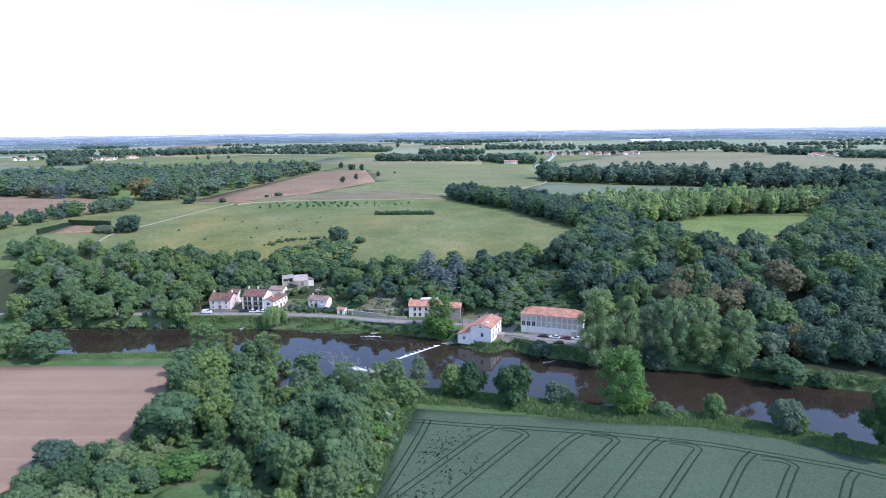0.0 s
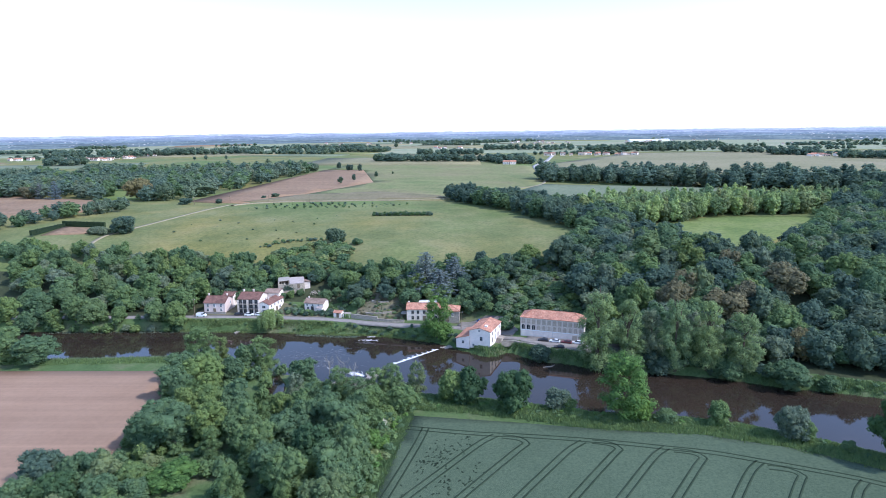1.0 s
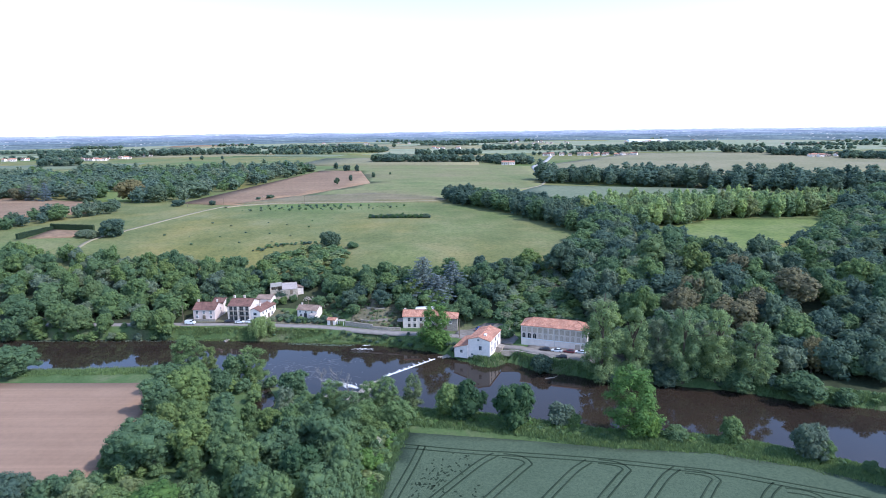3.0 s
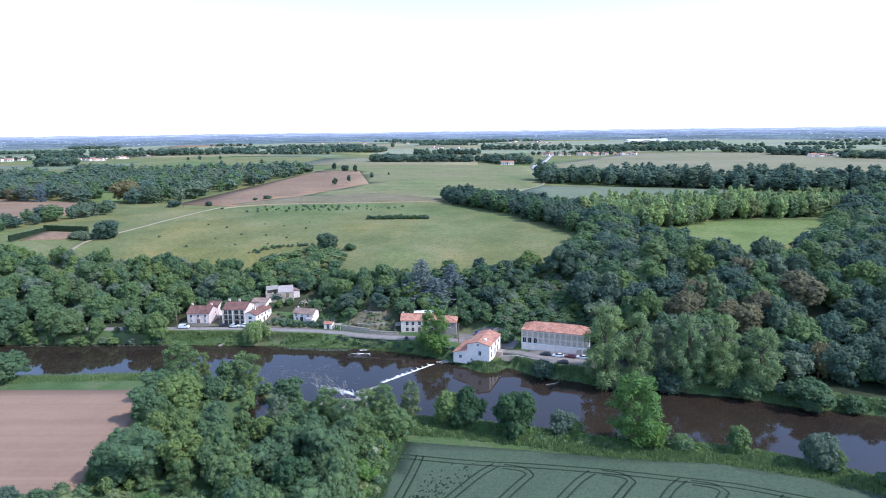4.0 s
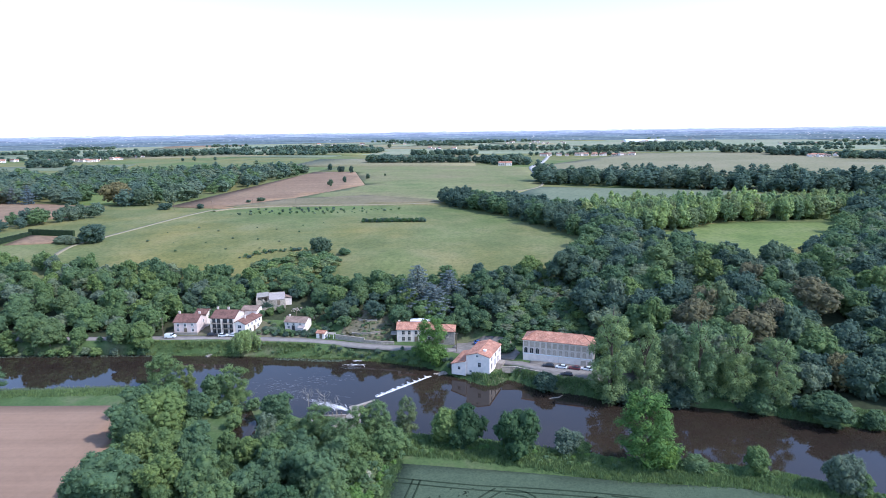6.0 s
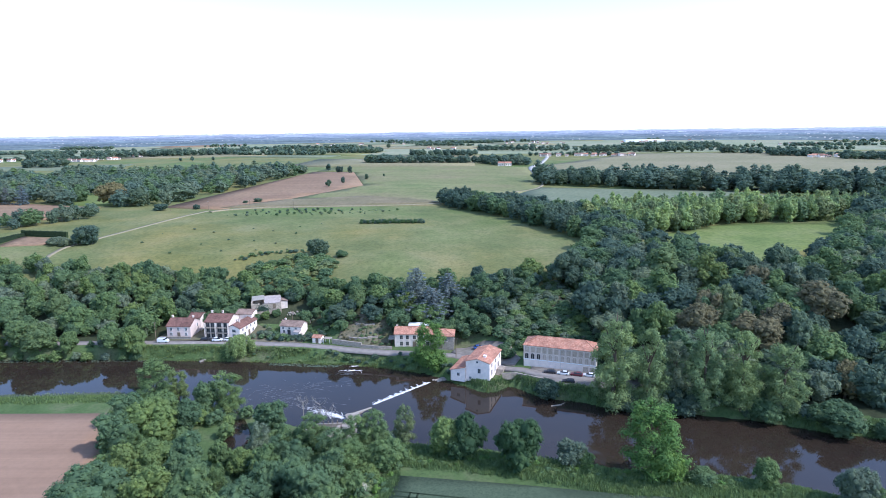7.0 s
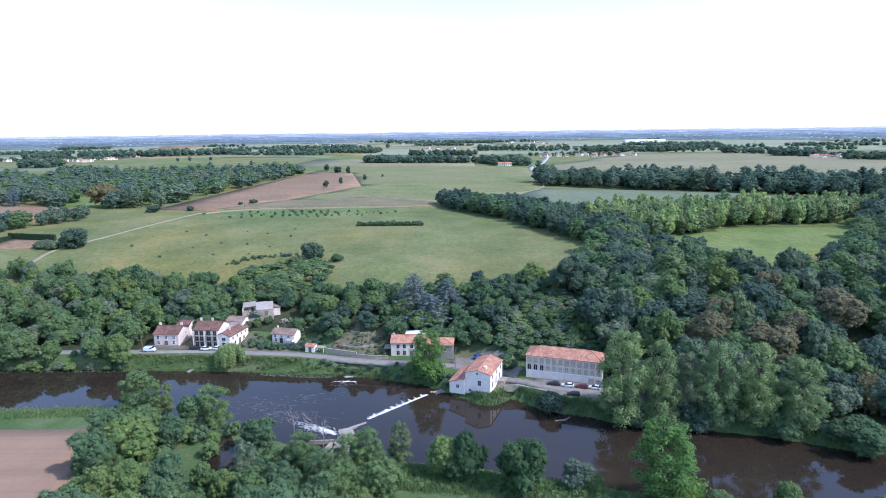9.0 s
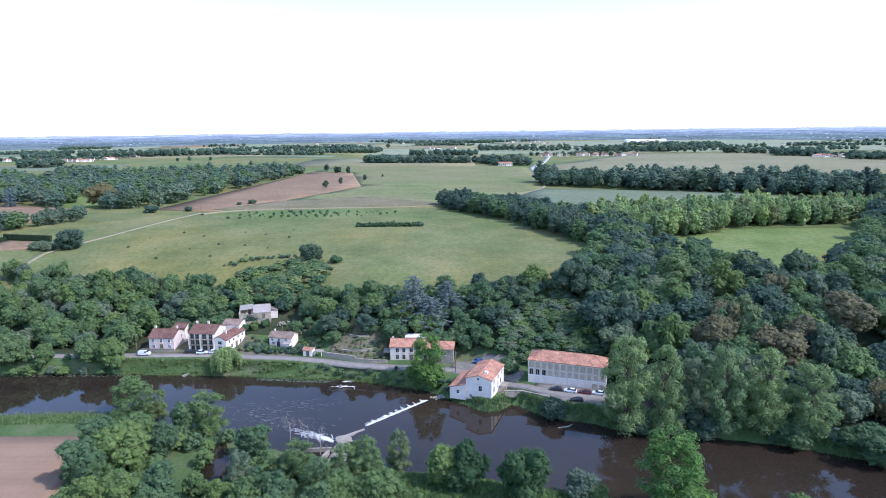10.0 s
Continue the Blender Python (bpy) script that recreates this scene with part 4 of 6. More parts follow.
for k in range(32):
    y0 = 1480 + 1120 * fr.random() ** 0.8
    x0 = fr.uniform(-0.8, 0.8) * (y0 + 150)
    w, d = fr.uniform(120, 480), fr.choice((13, 13, 16, 40))
    t = fr.uniform(-0.14, 0.14)
    wood("far_wood", [(x0 - w / 2, y0 - w * t), (x0 + w / 2, y0 + w * t), (x0 + w / 2, y0 + w * t + d), (x0 - w / 2, y0 - w * t + d)], 13, ["glaucous_haze"], (8, 15), 80 + k, "distant hedgerow of broadleaf trees", "round", 1.4, 60, 0.17, 0)
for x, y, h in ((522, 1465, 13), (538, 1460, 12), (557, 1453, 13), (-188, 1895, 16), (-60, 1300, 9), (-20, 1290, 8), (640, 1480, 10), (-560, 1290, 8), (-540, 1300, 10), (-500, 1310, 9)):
    plant("round", "glaucous_haze", x, y, h, h * 0.95, "standing alone on the far farmland", False, "field trees")
for x, y, h in ((-189, 960, 12), (-168, 922, 10), (-163, 920, 10), (-148, 908, 11), (-136, 688, 9), (-129, 739, 8), (-108, 787, 8), (-92, 840, 4)):
    plant("round", "dark", x, y, h, h * 0.72, "standing alone in the open field", False, "field trees")
for x, y, h, w in ((-231, 500, 6, 12), (-170, 549, 4, 9), (-178, 540, 3, 5), (-205, 505, 4, 7)):
    plant("bush", "dark", x, y, h, w, "on the field edge", False, "field bushes")
wood("meadow_hedge", [(-64, 427), (-22, 427), (-22, 431), (-64, 432)], 1.7, ["dark", "deep"], (2.0, 3.2), 70, "low dark hedge across the meadow", "bush", 1.1)
wood("meadow_scrub", [(-170, 462), (-60, 470), (-40, 490), (-150, 500)], 5.2, ["dark", "mid", "grey"], (0.3, 2.3), 71, "scattered low scrub on the meadow", "bush", 1.1)
wood("meadow_tufts", [(-190, 352), (-90, 356), (-90, 430), (-190, 410)], 15, ["mid", "grey", "dark"], (0.3, 1.2), 72, "dark tufts scattered over the meadow", "bush", 1.6)
wood("upper_scrub", [(-108, 312), (-66, 311), (-62, 333), (-74, 341), (-104, 335)], 3.1, ["light", "pale", "mid"], (1.8, 5.2), 75, "green scrub between meadow and slope wood", "bush", 1.5, 300, 0.085, 3)
wood("brow_scrub", [(-118, 340), (-104, 350), (-80, 353), (-80, 356), (-104, 354), (-121, 344)], 2.4, ["mid", "dark"], (0.8, 2.2), 73, "low scrub along the brow of the slope", "bush", 1.5, 240, 0.085, 3)


def box_hedge(x, y, sx, sy, h, rz, label):
    """A clipped hedge: a dense block with leaf sprays over its faces."""
    r = np.random.default_rng(int(abs(x)))
    ob = thing("clipped_hedge", pose(x, y, float(ground(x, y)) - 0.2, 0, 0, rz), label, "hedge", "garden hedges")
    part("hedge_body", boxed(0, 0, 0, sx, sy, h), LEAF["hedge"], ob)
    m = int((sx * h * 2 + sx * sy) * 3)
    p = np.stack([r.uniform(-sx / 2, sx / 2, m), r.uniform(-sy / 2, sy / 2, m), r.uniform(0.2, h, m)], 1)
    k = r.integers(0, 3, m)
    p[k == 0, 1], p[k == 1, 1], p[k == 2, 2] = -sy / 2, sy / 2, h
    q = p[:, None, :] + r.normal(size=(m, 4, 3)) * 0.2
    part("leaf_sprays", raw("leaf_sprays", q.reshape(-1, 3), np.arange(m * 4).reshape(m, 4).tolist(), LEAF["hedge"]), None, ob)


box_hedge(-253, 393.5, 33, 1.6, 3.6, -12, "clipped dark hedge round a garden")
box_hedge(-268.5, 381, 31, 1.6, 3.0, 86, "clipped dark hedge round a garden")
drape("garden_yard", [(-266, 369), (-240, 372), (-238, 387), (-266, 394)], STUBBLE, 0.3, "pale bare garden yard", "yard", 6)

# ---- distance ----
# glowing rings with haze painted in: each farther one is paler and bluer
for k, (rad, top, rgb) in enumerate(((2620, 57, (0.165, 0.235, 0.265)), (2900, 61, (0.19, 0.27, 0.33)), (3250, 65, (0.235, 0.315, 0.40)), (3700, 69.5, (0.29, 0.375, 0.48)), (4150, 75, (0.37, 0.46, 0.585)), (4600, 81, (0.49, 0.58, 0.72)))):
    m, nt, b = mat("haze_painted_hills", 1.0, 0, 0.0)
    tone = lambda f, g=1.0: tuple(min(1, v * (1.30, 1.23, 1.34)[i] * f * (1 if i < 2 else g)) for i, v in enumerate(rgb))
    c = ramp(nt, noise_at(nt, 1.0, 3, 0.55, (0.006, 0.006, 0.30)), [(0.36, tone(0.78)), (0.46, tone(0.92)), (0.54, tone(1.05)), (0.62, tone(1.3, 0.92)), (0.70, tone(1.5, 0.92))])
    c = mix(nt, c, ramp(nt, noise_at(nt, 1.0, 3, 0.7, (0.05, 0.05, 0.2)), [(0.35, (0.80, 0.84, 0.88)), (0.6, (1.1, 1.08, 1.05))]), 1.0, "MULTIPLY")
    g = nt.nodes.new("ShaderNodeNewGeometry")
    mp = nt.nodes.new("ShaderNodeMapping")
    mp.inputs["Scale"].default_value = (0.06, 0.06, 0.2)
    nt.links.new(g.outputs["Position"], mp.inputs["Vector"])
    cells = node(nt, "ShaderNodeTexVoronoi", Scale=1.0)
    nt.links.new(mp.outputs[0], cells.inputs["Vector"])
    town = mix(nt, ramp(nt, cells.outputs["Distance"], [(0.16, (1, 1, 1)), (0.26, (0, 0, 0))]), ramp(nt, noise_at(nt, 0.0035, 2, 0.5, (1, 1, 6)), [(0.50, (0.08, 0.08, 0.08)), (0.60, (1, 1, 1))]), 1.0, "MULTIPLY")
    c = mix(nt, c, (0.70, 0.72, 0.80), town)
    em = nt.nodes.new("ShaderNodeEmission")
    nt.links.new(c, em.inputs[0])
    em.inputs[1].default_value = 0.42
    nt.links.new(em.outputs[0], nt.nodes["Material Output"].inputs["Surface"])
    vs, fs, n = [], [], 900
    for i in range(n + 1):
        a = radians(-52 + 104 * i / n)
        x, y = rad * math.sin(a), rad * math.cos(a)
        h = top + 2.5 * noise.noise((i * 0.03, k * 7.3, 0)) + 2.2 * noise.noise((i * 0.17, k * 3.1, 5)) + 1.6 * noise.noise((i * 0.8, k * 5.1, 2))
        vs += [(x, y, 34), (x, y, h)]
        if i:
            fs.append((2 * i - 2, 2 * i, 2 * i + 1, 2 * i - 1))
    setting("backdrop", raw("backdrop", vs, fs, m), None, "glowing backdrop of wooded hills with painted blue haze", "distance")

# ---- walls and roofs ----
def wall_mesh(w, d, h, rh, ridge):
    """A closed wall body of a house, with its gables, base centre at the origin."""
    bm = bmesh.new()
    box(bm, 0, 0, -0.8, w, d, h + 0.8)
    if rh:
        if ridge == "x":
            ends = [[(s * w / 2, -d / 2, h), (s * w / 2, d / 2, h), (s * w / 2, 0, h + rh)] for s in (-1, 1)]
        else:
            ends = [[(-w / 2, s * d / 2, h), (w / 2, s * d / 2, h), (0, s * d / 2, h + rh)] for s in (-1, 1)]
        a, b = [[bm.verts.new(p) for p in e] for e in ends]
        bm.faces.new(a)
        bm.faces.new(b[::-1])
        bm.faces.new((a[0], b[0], b[2], a[2]))
        bm.faces.new((a[1], a[2], b[2], b[1]))
    bmesh.ops.recalc_face_normals(bm, faces=bm.faces[:])
    return bm


def slab(bm, corners, thick):
    """A roof slope from its four corners, thick in z."""
    lo = [bm.verts.new((x, y, z)) for x, y, z in corners]
    hi = [bm.verts.new((x, y, z + thick)) for x, y, z in corners]
    n = len(corners)
    bm.faces.new(lo[::-1])
    bm.faces.new(hi)
    for i in range(n):
        bm.faces.new((lo[i], lo[(i + 1) % n], hi[(i + 1) % n], hi[i]))
    bmesh.ops.recalc_face_normals(bm, faces=bm.faces[:])


def gable_roof(parent, w, d, h, rh, ridge, material, over=0.35):
    s = rh / ((d if ridge == "x" else w) / 2)
    for side in (-1, 1):
        bm = bmesh.new()
        if ridge == "x":
            e = d / 2 + over
            c = [(-w / 2 - over, side * e, h - s * over), (w / 2 + over, side * e, h - s * over), (w / 2 + over, 0, h + rh), (-w / 2 - over, 0, h + rh)]
        else:
            e = w / 2 + over
            c = [(side * e, -d / 2 - over, h - s * over), (side * e, d / 2 + over, h - s * over), (0, d / 2 + over, h + rh), (0, -d / 2 - over, h + rh)]
        slab(bm, c, 0.2)
        part("roof", bm, material, parent)
    bm = bmesh.new()
    if ridge == "x":
        tube(bm, (-w / 2 - over, 0, h + rh + 0.18), (w / 2 + over, 0, h + rh + 0.18), 0.16, 0.16, 8)
    else:
        tube(bm, (0, -d / 2 - over, h + rh + 0.18), (0, d / 2 + over, h + rh + 0.18), 0.16, 0.16, 8)
    part("ridge", bm, material, parent)


def hip_roof(parent, w, d, h, rh, material, over=0.4):
    W, D, k = w / 2 + over, d / 2 + over, d / 2
    a, b = (-w / 2 + k, 0, h + rh), (w / 2 - k, 0, h + rh)
    for c in ([(-W, -D, h), (W, -D, h), b, a], [(W, D, h), (-W, D, h), a, b], [(-W, D, h), (-W, -D, h), a], [(W, -D, h), (W, D, h), b]):
        bm = bmesh.new()
        slab(bm, c, 0.2)
        part("roof", bm, material, parent)
    for p, q in ((a, b), ((-W, -D, h), a), ((-W, D, h), a), ((W, -D, h), b), ((W, D, h), b)):
        bm = bmesh.new()
        tube(bm, (p[0], p[1], p[2] + 0.18), (q[0], q[1], q[2] + 0.18), 0.15, 0.15, 6)
        part("ridge", bm, material, parent)


# ---- villages ----
vr = random.Random(14)


def farmhouse(x, y, s, tile):
    """A far farmhouse: rendered walls, a tiled roof, a door and two windows."""
    w, d, h = 11 * s, 8 * s, 4.2 * s
    ob = thing("farmhouse", pose(x, y, float(ground(x, y)) + 0.6, 0, 0, vr.uniform(-35, 35)), "pale farmhouse with a tiled roof in a distant hamlet", "house", "hamlet houses")
    bm = bmesh.new()
    for q in (-1, 1):
        e = [bm.verts.new(v) for v in ((q * w / 2, -d / 2, -1), (q * w / 2, d / 2, -1), (q * w / 2, d / 2, h), (q * w / 2, 0, h + 2 * s), (q * w / 2, -d / 2, h))]
        bm.faces.new(e if q > 0 else e[::-1])
    v = bm.verts[:]
    for i in range(5):
        bm.faces.new((v[i], v[(i + 1) % 5], v[5 + (i + 1) % 5], v[5 + i]))
    part("wall", bm, WHITE, ob)
    for q in (-1, 1):
        bm = bmesh.new()
        lo = [bm.verts.new(p) for p in ((-w / 2 - 0.4, q * (d / 2 + 0.5), h - 0.2), (w / 2 + 0.4, q * (d / 2 + 0.5), h - 0.2), (w / 2 + 0.4, 0, h + 2 * s + 0.15), (-w / 2 - 0.4, 0, h + 2 * s + 0.15))]
        f = bm.faces.new(lo)
        g = bmesh.ops.extrude_face_region(bm, geom=[f])
        bmesh.ops.translate(bm, verts=[k for k in g["geom"] if isinstance(k, bmesh.types.BMVert)], vec=(0, 0, 0.25))
        bmesh.ops.recalc_face_normals(bm, faces=bm.faces[:])
        part("roof", bm, tile, ob)
    for u in (-0.3, 0.3):
        part("window", boxed(u * w, -d / 2 - 0.03, 1.0 * s, 1.3, 0.12, 1.6), GLASS, ob)
    part("door", boxed(0, -d / 2 - 0.03, 0, 1.2, 0.12, 2.1), WOODP, ob)


for cx, cy, sx, sy, n in ((235, 1352, 48, 10, 15), (320, 1340, 40, 10, 9), (378, 1338, 14, 6, 3), (-972, 1350, 30, 16, 8), (-845, 1306, 48, 18, 16), (-790, 1330, 36, 16, 9), (-772, 1402, 36, 14, 8), (-760, 1497, 14, 10, 3), (-520, 620, 14, 14, 4), (710, 1200, 30, 12, 8),
                          (-1280, 2345, 75, 30, 12), (-10, 1790, 60, 25, 8), (1040, 1850, 70, 30, 8), (400, 2250, 220, 120, 14), (-300, 2200, 300, 150, 14), (900, 2300, 300, 120, 12)):
    for k in range(n):
        farmhouse(cx + vr.uniform(-sx, sx), cy + vr.uniform(-sy, sy), vr.uniform(0.6, 1.0), vr.choice((TILE_O, TILE_P, TILE_B)))
for k, (x, y, w, d) in enumerate(((240, 1378, 130, 16), (330, 1356, 60, 12), (-850, 1360, 150, 24), (-985, 1372, 70, 12), (715, 1222, 80, 16))):
    wood("hamlet_trees", [(x - w / 2, y), (x + w / 2, y - w * 0.1), (x + w / 2, y + d), (x - w / 2, y + d)], 13, ["glaucous_haze", "dark"], (8, 13), 130 + k, "garden trees among the hamlet houses", "round", 1.3, 140, 0.11, 0)
farmhouse(83, 1056, 0.95, TILE_O)
farmhouse(94, 1055, 0.95, TILE_O)
for x, y, w in ((667, 2290, 60), (720, 2300, 40), (765, 2316, 55)):
    hall = thing("warehouse", pose(x, y, float(ground(x, y)), 0, 0, 8), "long white metal warehouse beyond the fields", "warehouse", "warehouses")
    part("wall", wall_mesh(w, 24, 7, 1.5, "x"), TRIMW, hall)
    gable_roof(hall, w, 24, 7, 1.5, "x", TRIMW)

# ---- buildings ----
def on_wall(face, w, d):
    """The pose of a wall face: x along it, -y out of it."""
    return {"front": pose(0, -d / 2, 0), "right": pose(w / 2, 0, 0, 0, 0, 90), "left": pose(-w / 2, 0, 0, 0, 0, -90), "back": pose(0, d / 2, 0, 0, 0, 180)}[face]


def window(parent, face, w, d, u, z, ww, wh, frame_mat=None, pane_mat=None, shutters=None, sill=True):
    """A window set in a surround: frame with mullion, glass pane, sill and shutters."""
    m = on_wall(face, w, d)
    f = boxed(u, -0.01, z - 0.05, ww + 0.16, 0.12, wh + 0.13)
    f.transform(m)
    ob = part("window", f, frame_mat or FRAME, parent)
    g = boxed(u, -0.06, z + 0.02, ww - 0.04, 0.04, wh - 0.04)
    g.transform(m)
    part("pane", g, pane_mat or GLASS, ob)
    for k in (boxed(u, -0.085, z + 0.02, 0.07, 0.03, wh - 0.04), boxed(u, -0.085, z + wh * 0.55, ww - 0.04, 0.035, 0.06)):
        k.transform(m)
        part("glazing_bar", k, frame_mat or FRAME, ob)
    if sill:
        b = boxed(u, -0.1, z - 0.16, ww + 0.3, 0.24, 0.1)
        b.transform(m)
        part("sill", b, CREAM, ob)
    if shutters:
        for s in (-1, 1):
            b = boxed(u + s * (ww * 0.75 + 0.1), -0.06, z, ww * 0.45, 0.06, wh)
            b.transform(m)
            part("shutter", b, shutters, ob)


def door(parent, face, w, d, u, z, ww, wh, material):
    m = on_wall(face, w, d)
    bm = boxed(u, -0.03, z, ww, 0.1, wh)
    for s in (-1, 1):
        box(bm, u + s * (ww / 2 + 0.07), -0.06, z, 0.14, 0.16, wh + 0.12)
    box(bm, u, -0.06, z + wh, ww + 0.14, 0.16, 0.14)
    bm.transform(m)
    ob = part("door", bm, material, parent)
    k = boxed(u + ww * 0.36, -0.13, z + wh * 0.48, 0.05, 0.08, 0.14)
    k.transform(m)
    part("door_handle", k, DARKM, ob)


def chimney(parent, x, y, z, h=1.3, s=0.7):
    bm = boxed(x, y, z, s, s * 0.8, h, 0)
    box(bm, x, y, z + h, s + 0.16, s * 0.8 + 0.16, 0.14)
    ob = part("chimney", bm, CREAM, parent)
    bm = bmesh.new()
    tube(bm, (x, y, z + h + 0.14), (x, y, z + h + 0.5), 0.13, 0.11, 8)
    part("chimney_pot", bm, TILE_O, ob)


def house(corner, rz, w, d, z, label):
    """A building thing; corner is its front left base corner."""
    m = Matrix.Translation((corner[0], corner[1], z)) @ Matrix.Rotation(radians(rz), 4, "Z") @ Matrix.Translation((w / 2, d / 2, 0))
    return thing("house", m, label, "house", "riverside houses")


# pink house at the west end of the row
W, D, HH = 10.0, 9.5, 4.9
h = house((-124.3, 272.4), -2, W, D, 4.6, "two-storey pink rendered house with a brown tiled roof")
part("wall", wall_mesh(W, D, HH, 2.1, "x"), PINK, h)
gable_roof(h, W, D, HH, 2.1, "x", TILE_B)
for u in (-3.2, 0, 3.2):
    window(h, "front", W, D, u, 3.0, 0.95, 1.35, TRIMW, None, None)
for u in (-3.2, 3.2):
    window(h, "front", W, D, u, 0.8, 0.95, 1.35, TRIMW, None, None)
door(h, "front", W, D, 0, 0, 1.0, 2.1, WOODP)
window(h, "right", W, D, 2.0, 3.0, 0.8, 1.2, TRIMW)
for x in (-4.4, 4.4):
    chimney(h, x, 0.2, HH + 1.9)

W, D, HH = 5.0, 6.5, 5.6
h = house((-118.6, 281.4), -2, W, D, 4.8, "white rear wing of the pink house with a brown roof")
part("wall", wall_mesh(W, D, HH, 1.3, "x"), WHITE, h)
gable_roof(h, W, D, HH, 1.3, "x", TILE_B)
window(h, "right", W, D, 0, 3.2, 0.8, 1.1, TRIMW)

# balconied house
W, D, HH = 10.2, 10.5, 6.9
h = house((-107.6, 271.4), -4, W, D, 4.6, "three-storey grey-white house with balconies and brown tiles")
part("wall", wall_mesh(W, D, HH, 2.0, "x"), CREAM, h)
gable_roof(h, W, D, HH, 2.0, "x", TILE_B)
for z in (0.3, 2.55, 4.8):
    for u in (-3.9, -1.9, 1.0, 3.6):
        window(h, "front", W, D, u, z, 1.35 if u != 1.0 else 1.7, 1.75, STONE, None, None, False)
for z in (2.3, 4.55):
    for u, ww in ((-2.9, 3.9), (2.2, 5.2)):
        bal = part("balcony", boxed(u, -D / 2 - 0.5, z, ww, 1.0, 0.16), CONCRETE, h)
        bm = bmesh.new()
        n = int(ww / 0.3)
        for k in range(n + 1):
            box(bm, u - ww / 2 + ww * k / n, -D / 2 - 0.95, z + 0.16, 0.04, 0.04, 0.85)
        box(bm, u, -D / 2 - 0.95, z + 1.0, ww, 0.06, 0.06)
        part("railing", bm, DARKM, bal)
for u in (-5.0, -0.35, 5.0):
    part("pillar", boxed(u, -D / 2 - 0.85, 0, 0.35, 0.35, HH - 0.3), CREAM, h)
window(h, "right", W, D, 2.5, 4.6, 0.8, 1.1, TRIMW)
for x in (-4.3, 0.4):
    chimney(h, x, 0.4, HH + 1.7, 1.5)

# white wing beside it
W, D, HH = 6.0, 13.5, 4.7
h = house((-98.2, 270.3), -13, W, D, 4.6, "white rendered wing with a long red-brown roof")
part("wall", wall_mesh(W, D, HH, 1.4, "y"), WHITE, h)
gable_roof(h, W, D, HH, 1.4, "y", TILE_B)
for z in (0.9, 3.0):
    window(h, "front", W, D, 0.3, z, 1.5, 1.15, FRAME)
for u in (-4.5, -1.5, 1.6, 4.6):
    window(h, "right", W, D, u, 3.1, 0.8, 0.95, FRAME)
for u in (-3.0, 3.2):
    window(h, "right", W, D, u, 0.7, 1.0, 1.3, FRAME)
door(h, "right", W, D, 0.2, 0, 1.0, 2.1, WOODP)
chimney(h, 0.3, -2.5, HH + 1.2)
# its raised rear block
W, D, HH = 7.0, 7.0, 6.6
h = house((-98.0, 281.5), -6, W, D, 5.2, "white rear block with a shallow tiled roof")
part("wall", wall_mesh(W, D, HH, 1.1, "x"), WHITE, h)
gable_roof(h, W, D, HH, 1.1, "x", TILE_P)
window(h, "right", W, D, 0, 4.4, 0.9, 1.1, FRAME)

# small white cottage with a lean-to
W, D, HH = 9.6, 6.0, 3.7
h = house((-77.3, 275.0), -12, W, D, 4.8, "small white cottage with faded tiles and a lean-to")
part("wall", wall_mesh(W, D, HH, 1.5, "x"), WHITE, h)
gable_roof(h, W, D, HH, 1.5, "x", TILE_P)
for u in (-3.4, -0.6, 2.4):
    window(h, "front", W, D, u, 2.4, 0.7, 0.8, FRAME)
window(h, "front", W, D, -3.0, 0.7, 0.9, 1.1, FRAME)
door(h, "front", W, D, -0.8, 0, 1.1, 2.05, DARKM)
part("lean_to_wall", boxed(3.4, -D / 2 - 0.9, -0.5, 2.6, 1.8, 2.4), WHITE, h)
bm = bmesh.new()
slab(bm, [(1.9, -D / 2 - 2.0, 1.85), (4.9, -D / 2 - 2.0, 1.85), (4.9, -D / 2 + 0.02, 2.4), (1.9, -D / 2 + 0.02, 2.4)], 0.12)
part("lean_to_roof", bm, PALESHEET, h)
chimney(h, -3.6, 0, HH + 1.3, 1.0, 0.6)

# half-ruined stone house on the slope
W, D, HH = 12.2, 8.0, 3.4
h = house((-92.5, 286.3), 15, W, D, 12.1, "half-ruined stone house with a patched pale roof")
bm = bmesh.new()
for x, y, sx, sy, sz in ((-4.6, -D / 2, 3.2, 0.5, 2.6), (-2.2, -D / 2, 2.0, 0.5, 0.9), (0.2, -D / 2, 3.2, 0.5, 2.4), (4.0, -D / 2, 4.6, 0.5, 2.5), (0, D / 2, W, 0.5, 3.9), (-W / 2, 0, 0.5, D, 3.2), (W / 2, 0, 0.5, D, 2.9), (1.0, 0, 0.4, D, 2.9)):
    box(bm, x, y, -2.5, sx, sy, sz + 2.5)
br = random.Random(6)
for k in range(30):
    x = -W / 2 + 7.5 * br.random()
    box(bm, x, -D / 2 + br.uniform(-0.1, 0.1), 2.0 if x < -3 else 1.2, br.uniform(0.3, 0.9), 0.52, br.uniform(0.35, 0.95))
part("wall", bm, FIELDSTONE, h)
bm = bmesh.new()
slab(bm, [(-0.9, -D / 2 - 0.4, 2.5), (W / 2 + 0.2, -D / 2 - 0.4, 2.5), (W / 2 + 0.2, D / 2 - 1.2, 3.9), (-0.9, D / 2 - 1.2, 3.9)], 0.16)
part("roof", bm, PALESHEET, h, "patched pale sheet roof")
bm = bmesh.new()
slab(bm, [(-W / 2 - 0.2, -1.2, 3.2), (-1.0, -0.6, 3.4), (-1.0, D / 2 + 0.3, 4.2), (-W / 2 - 0.2, D / 2 + 0.3, 3.9)], 0.14)
part("roof", bm, STONE, h, "sagging grey slate roof")
bm = bmesh.new()
